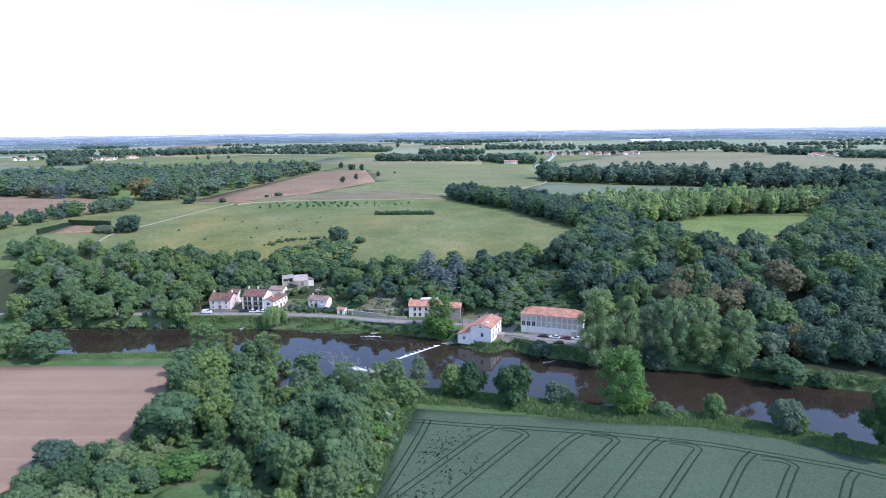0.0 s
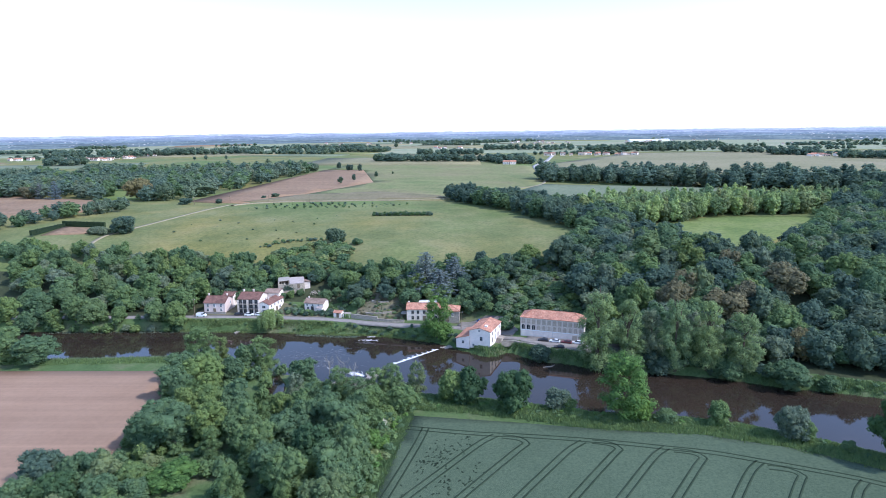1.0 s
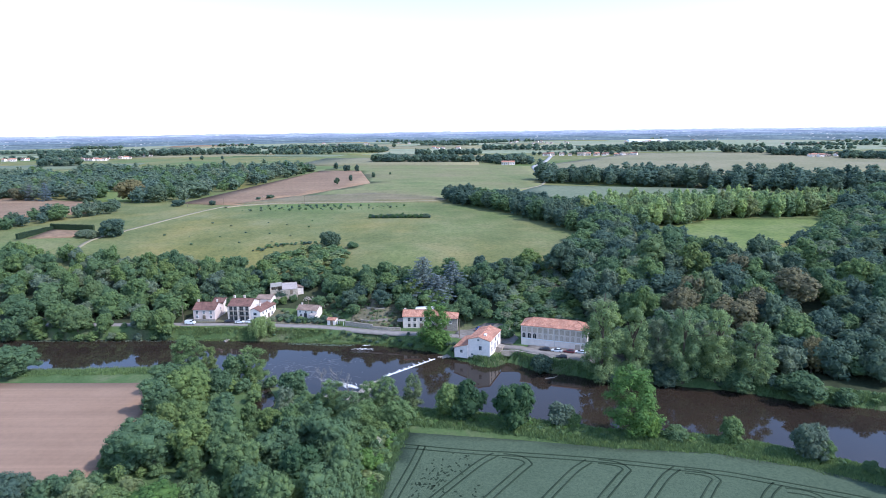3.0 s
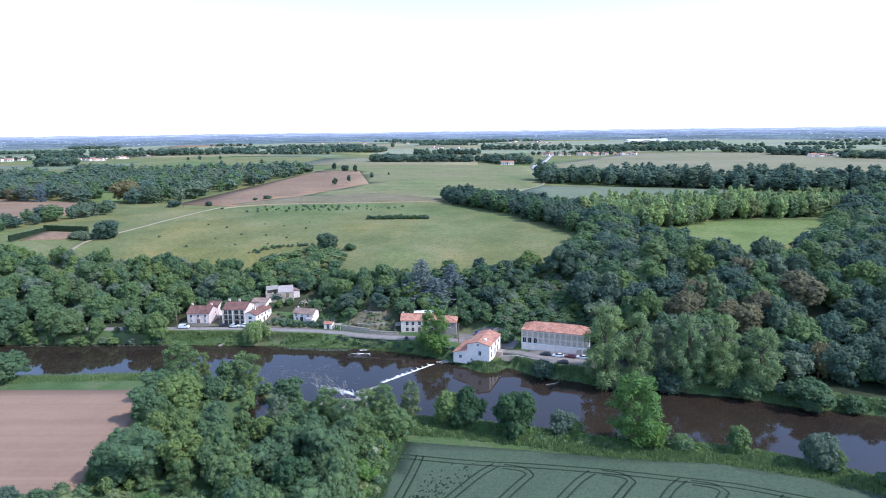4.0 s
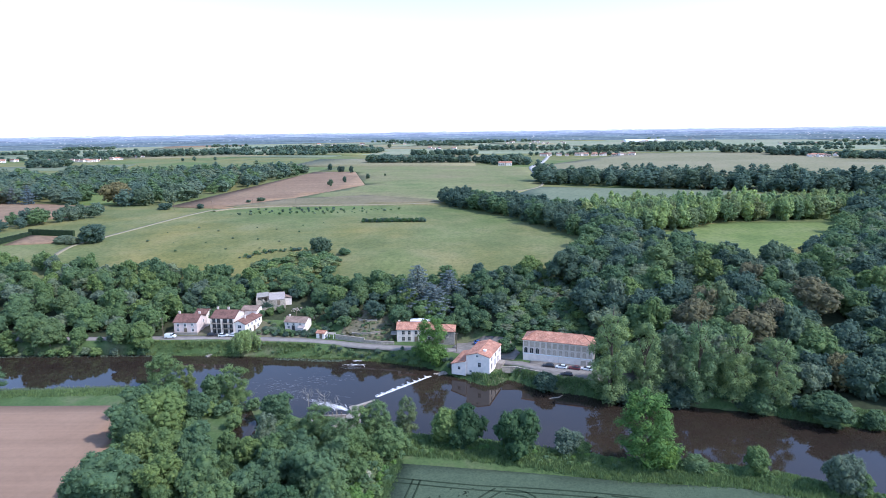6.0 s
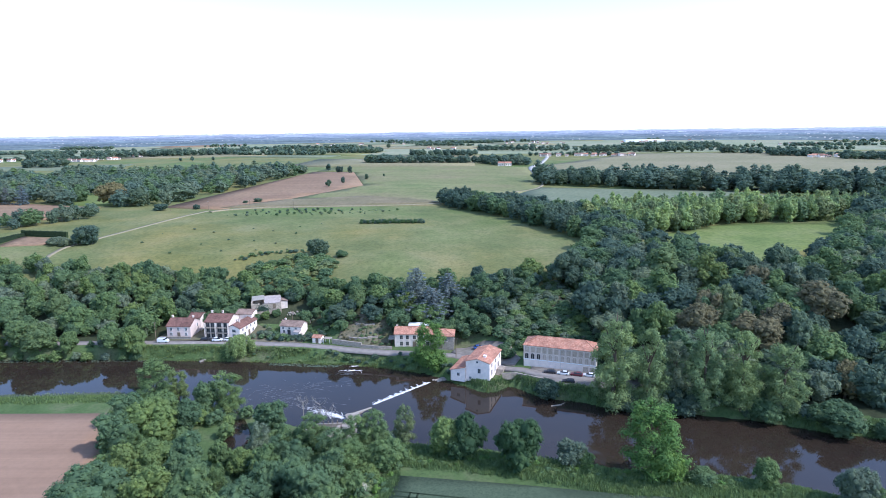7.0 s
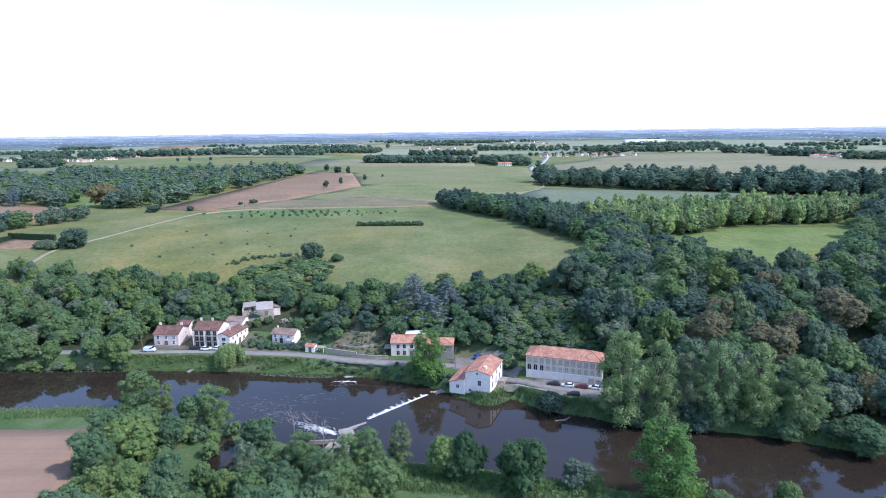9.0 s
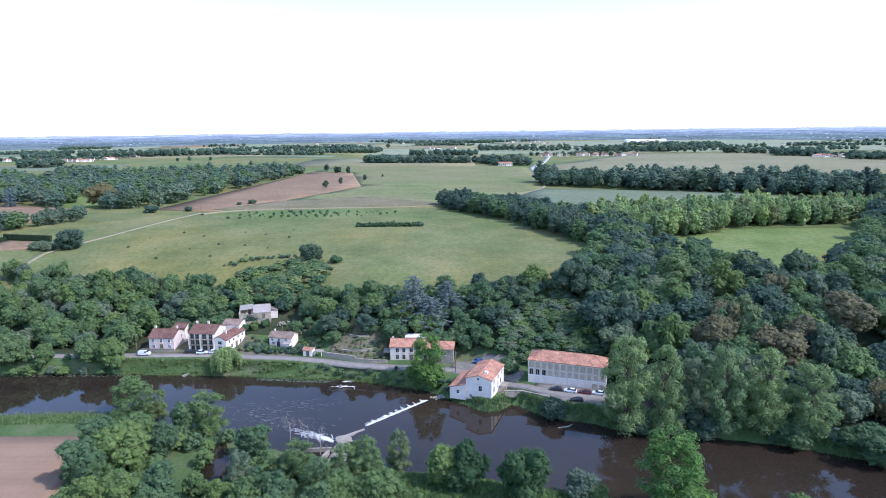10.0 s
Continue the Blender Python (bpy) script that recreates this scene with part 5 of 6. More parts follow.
slab(bm, [(-0.8, D / 2 - 1.2, 3.95), (W / 2, D / 2 - 1.2, 3.95), (W / 2, D / 2 + 1.6, 3.3), (-0.8, D / 2 + 1.6, 3.3)], 0.14)
part("roof", bm, TILE_P, h)
bm = bmesh.new()
for k in (0, 1, 2, 3, 5):
    tube(bm, (-W / 2 + 0.5 + k * 0.85, -D / 2, 2.5), (-W / 2 + 0.5 + k * 0.85, -0.6, 3.3), 0.09, 0.08, 5)
part("rafters", bm, WOODP, h)
door(h, "front", W, D + 0.5, 3.4, 0, 1.0, 2.0, WOODP)
annex = part("lean_to", boxed(W / 2 + 1.6, 0.6, -2.0, 2.8, 4.2, 4.2), CREAM, h)
bm = bmesh.new()
slab(bm, [(W / 2 + 0.1, -1.8, 2.9), (W / 2 + 3.3, -1.8, 2.2), (W / 2 + 3.3, 3.0, 2.2), (W / 2 + 0.1, 3.0, 2.9)], 0.12)
part("lean_to_roof", bm, TILE_P, annex)
r_ivy = np.random.default_rng(19)
n_ivy = 900
p = np.stack([r_ivy.normal(-1.6, 1.5, n_ivy), np.full(n_ivy, -D / 2 - 0.32), np.abs(r_ivy.normal(0, 1.3, n_ivy)) - 0.6], 1)
q = p[:, None, :] + r_ivy.normal(size=(n_ivy, 3, 3)) * (0.2, 0.12, 0.2)
part("ivy", raw("ivy", q.reshape(-1, 3), np.arange(n_ivy * 3).reshape(n_ivy, 3).tolist(), LEAF["dark"]), None, h, "dark ivy over the broken front")

for row in (("bush", "mid", -91.0, 284.6, 4.2, 5.2), ("bush", "light", -86.5, 285.6, 3.6, 4.8), ("bush", "mid", -82.0, 287.2, 3.4, 4.4), ("bush", "dark", -95.0, 286.0, 5.2, 5.4)):
    plant(*row, "against the ruined house", False, "slope bushes")

# long house under the cedars
W, D, HH = 14.5, 8.0, 5.3
h = house((-27.4, 259.4), -1, W, D, 4.4, "long cream house with an orange tiled roof")
part("wall", wall_mesh(W, D, HH, 1.7, "x"), CREAM, h)
gable_roof(h, W, D, HH, 1.7, "x", TILE_O)
for z in (0.6, 3.2):
    for u in (-4.6, -2.2, 0.6, 3.4, 5.8):
        if z > 1 or u != 0.6:
            window(h, "front", W, D, u, z, 1.0, 1.5, STONE)
door(h, "front", W, D, 0.6, 0, 1.1, 2.1, WOODP)
chimney(h, -6.6, 0.3, HH + 1.3, 1.0)
part("terrace", boxed(-W / 2 - 1.4, -0.5, 2.6, 2.8, 4.5, 0.2), CONCRETE, h)
for x in (-W / 2 - 2.6, -W / 2 - 0.4):
    part("post", boxed(x, -2.5, -0.5, 0.16, 0.16, 3.1), WOODP, h)
W, D, HH = 9.4, 7.6, 4.7
h = house((-13.4, 258.4), -3, W, D, 4.3, "lower stone wing with an orange tiled hip roof")
part("wall", wall_mesh(W, D, HH, 0, "x"), STONE, h)
hip_roof(h, W, D, HH, 1.7, TILE_O)
for u in (-2.6, 1.8):
    window(h, "front", W, D, u, 2.6, 0.9, 1.2, FRAME)
door(h, "front", W, D, -0.4, 0, 1.0, 2.0, WOODP)
W, D, HH = 10.0, 3.6, 5.4
h = house((-22.3, 268.2), 0, W, D, 4.8, "white flat-roofed rear building")
part("wall", wall_mesh(W, D, HH, 0, "x"), WHITE, h)
part("roof", boxed(0, 0, HH, W + 0.5, D + 0.5, 0.25), TRIMW, h)

# mill
W, D, HH = 8.7, 14.6, 6.5
h = house((0.0, 231.1), -20.5, W, D, 2.9, "tall white-rendered water mill with an orange tiled roof")
part("wall", wall_mesh(W, D, HH, 1.25, "y"), WHITE, h)
gable_roof(h, W, D, HH, 1.25, "y", TILE_O, 0.3)
window(h, "front", W, D, 0.6, 2.6, 1.0, 1.6, FRAME)
window(h, "front", W, D, -0.2, 6.3, 0.7, 0.6, FRAME)
window(h, "front", W, D, -2.7, 0.2, 0.7, 0.7, FRAME)
for u in (-4.6, 0.2, 4.9):
    window(h, "right", W, D, u, 4.5, 1.0, 1.3, FRAME)
for u in (-4.6, 3.4):
    window(h, "right", W, D, u, 1.6, 1.1, 1.9, FRAME)
door(h, "right", W, D, -0.4, 1.4, 1.3, 2.3, FRAME)
for u in (-4.6, 0.2):
    window(h, "right", W, D, u, -0.6, 0.9, 0.9, FRAME)
bm = boxed(1.6, -3.9, HH + 0.75, 0.9, 1.1, 0.75)
box(bm, 1.6, -3.9, HH + 1.5, 1.1, 1.3, 0.1)
part("roof_hatch", bm, TRIMW, h)
bm = bmesh.new()
for k in range(7):
    box(bm, W / 2 + 1.2, 1.2 - k * 0.34, -0.6, 2.0, 0.34, 2.0 - k * 0.26)
box(bm, W / 2 + 1.2, 3.2, -0.6, 2.2, 3.6, 2.0)
part("steps", bm, CONCRETE, h)
# lean-to of the mill
W, D = 5.4, 13.2
h = thing("mill_annex", Matrix.Translation((-5.3, 232.6, 2.9)) @ Matrix.Rotation(radians(-20.5), 4, "Z") @ Matrix.Translation((W / 2, D / 2, 0)), "low white annex with an orange tiled lean-to roof against the mill", "annex", "riverside houses")
bm = bmesh.new()
vs = [bm.verts.new(p) for y in (-D / 2, D / 2) for p in ((-W / 2, y, -1.2), (W / 2, y, -1.2), (W / 2, y, 4.2), (-W / 2, y, 2.7))]
for f in ((0, 1, 2, 3), (7, 6, 5, 4), (0, 3, 7, 4), (1, 5, 6, 2), (3, 2, 6, 7), (0, 4, 5, 1)):
    bm.faces.new([vs[i] for i in f])
bmesh.ops.recalc_face_normals(bm, faces=bm.faces[:])
part("wall", bm, WHITE, h)
bm = bmesh.new()
slab(bm, [(-W / 2 - 0.35, -D / 2 - 0.3, 2.65), (W / 2 - 0.02, -D / 2 - 0.3, 4.25), (W / 2 - 0.02, D / 2 + 0.3, 4.25), (-W / 2 - 0.35, D / 2 + 0.3, 2.65)], 0.2)
part("roof", bm, TILE_O, h)
window(h, "front", W, D, 0.2, 0.9, 0.9, 1.1, FRAME)

# old factory
W, D, HH = 25.5, 8.5, 8.2
h = thing("factory", Matrix.Translation((21.4, 239.4, 3.9)) @ Matrix.Rotation(radians(-18.3), 4, "Z") @ Matrix.Translation((W / 2, D / 2, 0)), "long cream factory with arched windows and an orange tiled roof", "factory", "riverside houses")
part("wall", wall_mesh(W, D, HH, 0, "x"), CREAM, h)
hip_roof(h, W, D, HH, 2.3, TILE_O)
part("plinth", boxed(0, -D / 2 - 0.04, -0.5, W + 0.06, 0.14, 3.4), WHITE, h, "white-rendered lower wall")
part("cornice", boxed(0, -D / 2 - 0.12, HH - 0.3, W + 0.3, 0.3, 0.25), CREAM, h)
part("string_course", boxed(0, -D / 2 - 0.1, 2.95, W + 0.2, 0.28, 0.22), TRIMW, h)
bays = 12
for k in range(bays + 1):
    part("pilaster", boxed(-W / 2 + W * k / bays * 0.992 + 0.1, -D / 2 - 0.12, 3.15, 0.42, 0.24, HH - 3.4), CREAM, h)
for k in range(bays):
    u = -W / 2 + W * (k + 0.5) / bays
    p = part("louvre_panel", boxed(u, -D / 2 - 0.02, 5.75, 1.5, 0.1, 2.05), LOUVRE, h)
    bm = bmesh.new()
    for j in range(6):
        box(bm, u, -D / 2 - 0.1, 5.85 + j * 0.33, 1.5, 0.08, 0.06)
    part("slats", bm, FIELDSTONE, p)
    bm = boxed(u, -D / 2 - 0.02, 3.3, 1.25, 0.1, 1.45)
    bmesh.ops.create_cone(bm, cap_ends=True, segments=20, radius1=0.625, radius2=0.625, depth=0.1, matrix=pose(u, -D / 2 - 0.02, 4.75, 90, 0, 0))
    aw = part("arched_window", bm, GLASS if k < 3 else LOUVRE, h)
    bm = bmesh.new()
    for j in range(9):
        a0, a1 = math.pi * j / 9, math.pi * (j + 1) / 9
        tube(bm, (u + 0.7 * math.cos(a0), -D / 2 - 0.08, 4.75 + 0.7 * math.sin(a0)), (u + 0.7 * math.cos(a1), -D / 2 - 0.08, 4.75 + 0.7 * math.sin(a1)), 0.1, 0.1, 5)
    for s in (-1, 1):
        box(bm, u + s * 0.68, -D / 2 - 0.08, 3.3, 0.14, 0.14, 1.45)
    box(bm, u, -D / 2 - 0.07, 3.3, 0.07, 0.08, 1.9)
    part("arch_surround", bm, CREAM, aw)
door(h, "front", W, D + 0.2, 9.3, 0, 1.6, 2.2, LOUVRE)
door(h, "front", W, D + 0.2, 11.4, 0, 1.2, 2.1, LOUVRE)
bm = bmesh.new()
tube(bm, (0.5, -D / 2 - 0.25, -0.3), (0.5, -D / 2 - 0.25, HH - 0.3), 0.06, 0.06, 6)
part("downpipe", bm, FRAME, h)

# shed, garden walls, terraces
h = thing("shed", pose(-59.3, 265.6, 4.6, 0, 0, -12), "small white shed with a bright orange roof", "shed")
part("wall", wall_mesh(3.6, 3.2, 2.2, 0.6, "x"), WHITE, h)
gable_roof(h, 3.6, 3.2, 2.2, 0.6, "x", TILE_O, 0.25)
door(h, "front", 3.6, 3.2, 0.2, 0, 0.9, 1.9, WOODP)
h = thing("lean_shelter", pose(-55.2, 264.6, 4.6, 0, 0, -14), "low pale shelter beside the shed", "shelter")
for x in (-1.4, 1.4):
    for y in (-1, 1):
        part("post", boxed(x, y, -0.3, 0.12, 0.12, 2.2), TRIMW, h)
part("roof", boxed(0, 0, 1.9, 3.3, 2.5, 0.1), CONCRETE, h)


def stone_wall(line, height, thick, material, label, level=None):
    """A coursed garden wall with a coping, along a line on the ground."""
    a = line[0]
    ob = thing("garden_wall", pose(a[0], a[1], float(ground(*a))), label, "wall", "", "structure")
    for (x0, y0), (x1, y1) in zip(line, line[1:]):
        n = max(1, int(math.hypot(x1 - x0, y1 - y0) / 3))
        for k in range(n):
            xa, ya, xb, yb = (x0 + (x1 - x0) * k / n, y0 + (y1 - y0) * k / n, x0 + (x1 - x0) * (k + 1) / n, y0 + (y1 - y0) * (k + 1) / n)
            z = level if level is not None else min(float(ground(xa, ya)), float(ground(xb, yb)))
            L, r = math.hypot(xb - xa, yb - ya), math.degrees(math.atan2(yb - ya, xb - xa))
            b = boxed((xa + xb) / 2 - a[0], (ya + yb) / 2 - a[1], z - 0.5 - ob.location.z, L + 0.02, thick, height + 0.5, r)
            part("wall_section", b, material, ob)
            b = boxed((xa + xb) / 2 - a[0], (ya + yb) / 2 - a[1], z + height - ob.location.z, L + 0.04, thick + 0.12, 0.12, r)
            part("coping", b, CONCRETE, ob)


stone_wall([(-53.2, 263.4), (-46, 260.6), (-40.5, 258.6)], 1.9, 0.5, FIELDSTONE, "grey stone retaining wall beside the lane")
stone_wall([(-40.5, 258.6), (-33.5, 256.8), (-28.3, 256.4)], 1.1, 0.4, FIELDSTONE, "low stone wall beside the lane")
stone_wall([(-47, 267.4), (-43, 266.2), (-39, 266.0), (-35, 266.8)], 0.8, 0.5, FIELDSTONE, "dry stone terrace wall in the garden")
stone_wall([(-45, 274.5), (-41, 272.8), (-37, 273.4)], 0.7, 0.5, FIELDSTONE, "dry stone terrace wall in the garden")
stone_wall([(-126.5, 270.6), (-113.5, 270.2)], 1.0, 0.35, STONE, "low grey wall in front of the pink house")
stone_wall([(12.8, 231.0), (18, 231.2), (26.5, 226.4)], 1.7, 0.6, FIELDSTONE, "pale quay wall along the mill lane", 3.0)
stone_wall([(-72, 284), (-66, 282)], 1.2, 0.4, STONE, "short stone wall on the slope")
h = thing("rubble_heap", pose(-75, 289, float(ground(-75, 289))), "heap of pale rubble and boards beside the ruin", "rubble")
rr = random.Random(2)
for k in range(26):
    bm = bmesh.new()
    bmesh.ops.create_icosphere(bm, subdivisions=1, radius=rr.uniform(0.25, 0.6), matrix=pose(rr.uniform(-2.6, 2.6), rr.uniform(-1.8, 1.8), rr.uniform(0, 0.6), rr.uniform(0, 90), rr.uniform(0, 90), 0) @ Matrix.Diagonal((1.3, 0.8, 0.6, 1)))
    part("stone", bm, CONCRETE, h)
h = thing("timber_hutch", pose(-40, 279, float(ground(-40, 279)) + 0.1), "small orange-roofed hutch on the terrace", "hutch")
part("wall", wall_mesh(2.4, 1.8, 1.5, 0, "x"), WOODP, h)
part("roof", boxed(0, 0, 1.5, 2.9, 2.3, 0.14), TILE_O, h)

# ---- weir ----
weir = thing("weir", pose(0, 0, 0), "oblique stone weir with white falling water", "weir", "", "structure")
A, B = Vector((-12.6, 233.6)), Vector((-31.4, 215.2))
bm = bmesh.new()
d = (B - A)
n = 24
for k in range(n):
    p = A + d * ((k + 0.5) / n)
    box(bm, p.x + 0.6, p.y - 0.6, -1.2, d.length / n + 0.02, 1.1, 1.5 + 0.05 * math.sin(k * 2.1), math.degrees(math.atan2(d.y, d.x)))
part("sill", bm, STONE, weir)


def foam(name, x, y, sx, sy, rz, seed, count, thin, parent=None, material=None):
    """Broken water: thin curling streaks of froth on the pool."""
    r = random.Random(seed)
    vs, fs = [], []
    frame_m = pose(x, y, 0, 0, 0, rz)
    for _ in range(count):
        p = Vector((r.gauss(0, 0.28) * sx, r.gauss(0, 0.28) * sy, 0))
        a, bend, w = r.gauss(0, 0.3) + (math.pi if r.random() < 0.5 else 0), r.uniform(-0.3, 0.3), thin * r.uniform(0.5, 1.4)
        step, n = r.uniform(0.2, 0.55), r.randint(3, 7)
        z = 0.03 + 0.05 * r.random()
        o = len(vs)
        for k in range(n + 1):
            taper = math.sin(math.pi * (k + 0.35) / (n + 0.7))
            side = Vector((-math.sin(a), math.cos(a), 0)) * w * taper * r.uniform(0.6, 1.3)
            for q in (p + side, p - side):
                c = frame_m @ q
                vs.append((c.x, c.y, z))
            p = p + Vector((math.cos(a), math.sin(a), 0)) * step
            a += bend * r.uniform(0.3, 1.2)
        fs += [(o + 2 * k, o + 2 * k + 1, o + 2 * k + 3, o + 2 * k + 2) for k in range(n)]
    return part(name, raw(name, vs, fs, material or FOAM), None, parent)


rr = random.Random(9)
bm = bmesh.new()
for k in range(60):
    p = A + d * (0.01 + 0.94 * (k + 0.5) / 60)
    box(bm, p.x - 0.12, p.y + 0.12, 0.30, d.length / 60 * 0.95 + 0.06, rr.uniform(0.35, 0.75), rr.uniform(0.16, 0.24), 45 + rr.uniform(-6, 6), 0.05)
part("crest_foam", bm, FOAM, weir)
bm = bmesh.new()
for k in range(760):
    t = rr.random()
    p = A + d * (0.01 + 0.94 * t)
    off = abs(rr.gauss(0, 0.50 + 0.6 * math.sin(t * 31) ** 2)) + 0.1
    z = max(0.05, 0.5 - off * 0.45)
    s = rr.uniform(0.08, 0.27)
    bmesh.ops.create_icosphere(bm, subdivisions=1, radius=1, matrix=Matrix.Translation((p.x - off * 0.72, p.y + off * 0.72, z)) @ pose(0, 0, 0, 0, 0, 135 + rr.uniform(-22, 22)) @ Matrix.Diagonal((s * 2.4, s * 0.55, 0.08, 1)))
part("falling_water", bm, FOAM, weir)
ar = random.Random(17)
for x, y, sx, sy, rz, z in ((-33.6, 211.8, 6.6, 1.1, 38, 0.55), (-36.2, 207.6, 4.6, 4.4, 20, 0.72), (-36.4, 202.6, 3.8, 6.4, -14, 0.85), (-36.2, 196.4, 4.8, 6.6, -8, 1.0), (-43.5, 201.8, 9.5, 0.7, 4, 1.1), (-40.6, 196.5, 0.9, 9.0, -18, 1.15), (-49.8, 196.5, 0.9, 10, -25, 1.0)):
    bm = bmesh.new()
    ring = []
    per = 16
    for k in range(per):
        a = 2 * math.pi * k / per
        c, q = math.cos(a), math.sin(a)
        f = 1 / max(abs(c), abs(q)) ** 0.75
        ring.append((c * f * sx / 2 * ar.uniform(0.9, 1.06), q * f * sy / 2 * ar.uniform(0.9, 1.06)))
    m = pose(x, y, 0, 0, 0, rz)
    slab(bm, [m @ Vector((u, v, -1.2)) for u, v in ring], z + 1.2)
    part("apron", bm, CONCRETE, weir, "worn pale concrete apron and sluice wall")
for k in range(7):
    part("sluice_post", boxed(-48.5 + k * 1.4, 201.3 + k * 0.1, -0.6, 0.22, 0.22, 2.6), WOODP, weir)
foam("rapids", -42.5, 209.4, 8.5, 1.7, -28, 3, 150, 0.07, weir)
foam("rapids", -47, 211.5, 13, 3.2, -28, 13, 120, 0.07, weir, CHURN)
foam("rapids", -42.3, 246.0, 6.0, 0.6, 0, 4, 30, 0.08, weir)
foam("rapids", -41.8, 250.6, 4.0, 0.4, 5, 5, 20, 0.08, weir)
foam("rapids", -43.5, 243.5, 7, 3, 0, 6, 30, 0.04, weir, FROTH)
foam("rapids", -60, 222, 34, 12, -20, 7, 170, 0.05, weir, FROTH)
foam("rapids", -56, 232, 26, 10, 10, 8, 70, 0.05, weir, FROTH)
bm = bmesh.new()
for k in range(14):
    bmesh.ops.create_icosphere(bm, subdivisions=2, radius=rr.uniform(0.5, 1.0), matrix=pose(-9.6 + rr.uniform(-2.6, 2.6), 236.2 + rr.uniform(-1.6, 1.6), 0.2, rr.uniform(0, 90), 0, rr.uniform(0, 90)) @ Matrix.Diagonal((1.3, 1.0, 0.6, 1)))
part("boulders", bm, CONCRETE, weir)

# ---- vehicles ----
def paint(name, rgb):
    m, nt, b = mat(name, 0.3, 0.1, 0.5)
    nt.links.new(ramp(nt, noise_at(nt, 1.5, 3), [(0.3, tuple(c * 0.9 for c in rgb)), (0.7, rgb)]), b.inputs["Base Color"])
    b.inputs["Coat Weight"].default_value = 0.5
    return m


PAINT = {"white": paint("white_paint", (0.75, 0.75, 0.74)), "black": paint("black_paint", (0.02, 0.02, 0.025)), "red": paint("red_paint", (0.14, 0.02, 0.025)), "silver": paint("silver_paint", (0.42, 0.43, 0.44)), "blue": paint("blue_paint", (0.04, 0.12, 0.4))}


def loft(bm, sections):
    """A body from cross-sections along x: each (x, half width, bottom, shoulder, top, top half width)."""
    rings = []
    for x, w, z0, z1, z2, w2 in sections:
        rings.append([bm.verts.new(p) for p in ((x, -w * 0.92, z0), (x, -w, z0 + 0.15), (x, -w, z1), (x, -w2, z2), (x, w2, z2), (x, w, z1), (x, w, z0 + 0.15), (x, w * 0.92, z0))])
    for a, b in zip(rings, rings[1:]):
        for i in range(8):
            bm.faces.new((a[i], b[i], b[(i + 1) % 8], a[(i + 1) % 8]))
    bm.faces.new(rings[0])
    bm.faces.new(rings[-1][::-1])
    bmesh.ops.recalc_face_normals(bm, faces=bm.faces[:])


def car(colour, x, y, rz, van=False, where=""):
    z = float(ground(x, y)) + 0.12
    ob = thing("van" if van else "car", pose(x, y, z, 0, 0, rz), f"{colour} parked {'van' if van else 'hatchback car'} {where}", "van" if van else "car", "parked cars")
    L, hb = (2.25, 1.85) if van else (2.1, 1.45)
    bm = bmesh.new()
    if van:
        loft(bm, [(-L, 0.82, 0.4, 1.1, 1.7, 0.75), (-L + 0.2, 0.92, 0.3, 1.15, hb, 0.84), (0.9, 0.92, 0.3, 1.15, hb, 0.84), (1.6, 0.92, 0.3, 1.05, 1.35, 0.8), (L - 0.1, 0.88, 0.32, 0.85, 0.98, 0.76), (L, 0.78, 0.4, 0.7, 0.8, 0.66)])
    else:
        loft(bm, [(-L, 0.72, 0.4, 0.8, 0.92, 0.62), (-L + 0.15, 0.85, 0.3, 0.88, 1.0, 0.72), (-1.2, 0.87, 0.28, 0.9, 0.98, 0.76), (0.8, 0.87, 0.28, 0.88, 0.96, 0.76), (L - 0.2, 0.84, 0.3, 0.74, 0.82, 0.7), (L, 0.72, 0.4, 0.62, 0.68, 0.58)])
    part("body", bm, PAINT[colour], ob)
    if not van:
        bm = bmesh.new()
        loft(bm, [(-1.85, 0.74, 0.9, 0.95, 0.98, 0.7), (-1.35, 0.74, 0.9, 1.1, 1.38, 0.58), (0.05, 0.74, 0.9, 1.1, 1.42, 0.58), (0.95, 0.72, 0.9, 0.95, 0.97, 0.68)])
        part("cabin_glass", bm, GLASS, ob)
        part("roof", boxed(-0.65, 0, 1.39, 1.35, 1.16, 0.07), PAINT[colour], ob)
    else:
        part("windscreen", boxed(1.27, 0, 1.36, 0.5, 1.5, 0.5), GLASS, ob)
        for s in (-1, 1):
            part("side_window", boxed(0.75, s * 0.87, 1.3, 0.8, 0.1, 0.5), GLASS, ob)
    for sx in (-0.62, 0.64):
        for s in (-1, 1):
            bm = bmesh.new()
            tube(bm, (sx * L, s * 0.74, 0.31), (sx * L, s * 0.93, 0.31), 0.31, 0.31, 14)
            wh = part("wheel", bm, RUBBER, ob)
            bm = bmesh.new()
            tube(bm, (sx * L, s * 0.90, 0.31), (sx * L, s * 0.945, 0.31), 0.19, 0.17, 10)
            part("rim", bm, CHROME, wh)
    for s in (-1, 1):
        part("headlight", boxed(L - 0.06, s * 0.55, 0.6, 0.1, 0.28, 0.14), CHROME, ob)
        part("tail_light", boxed(-L + 0.04, s * 0.6, 0.68, 0.1, 0.2, 0.18), PAINT["red"], ob)


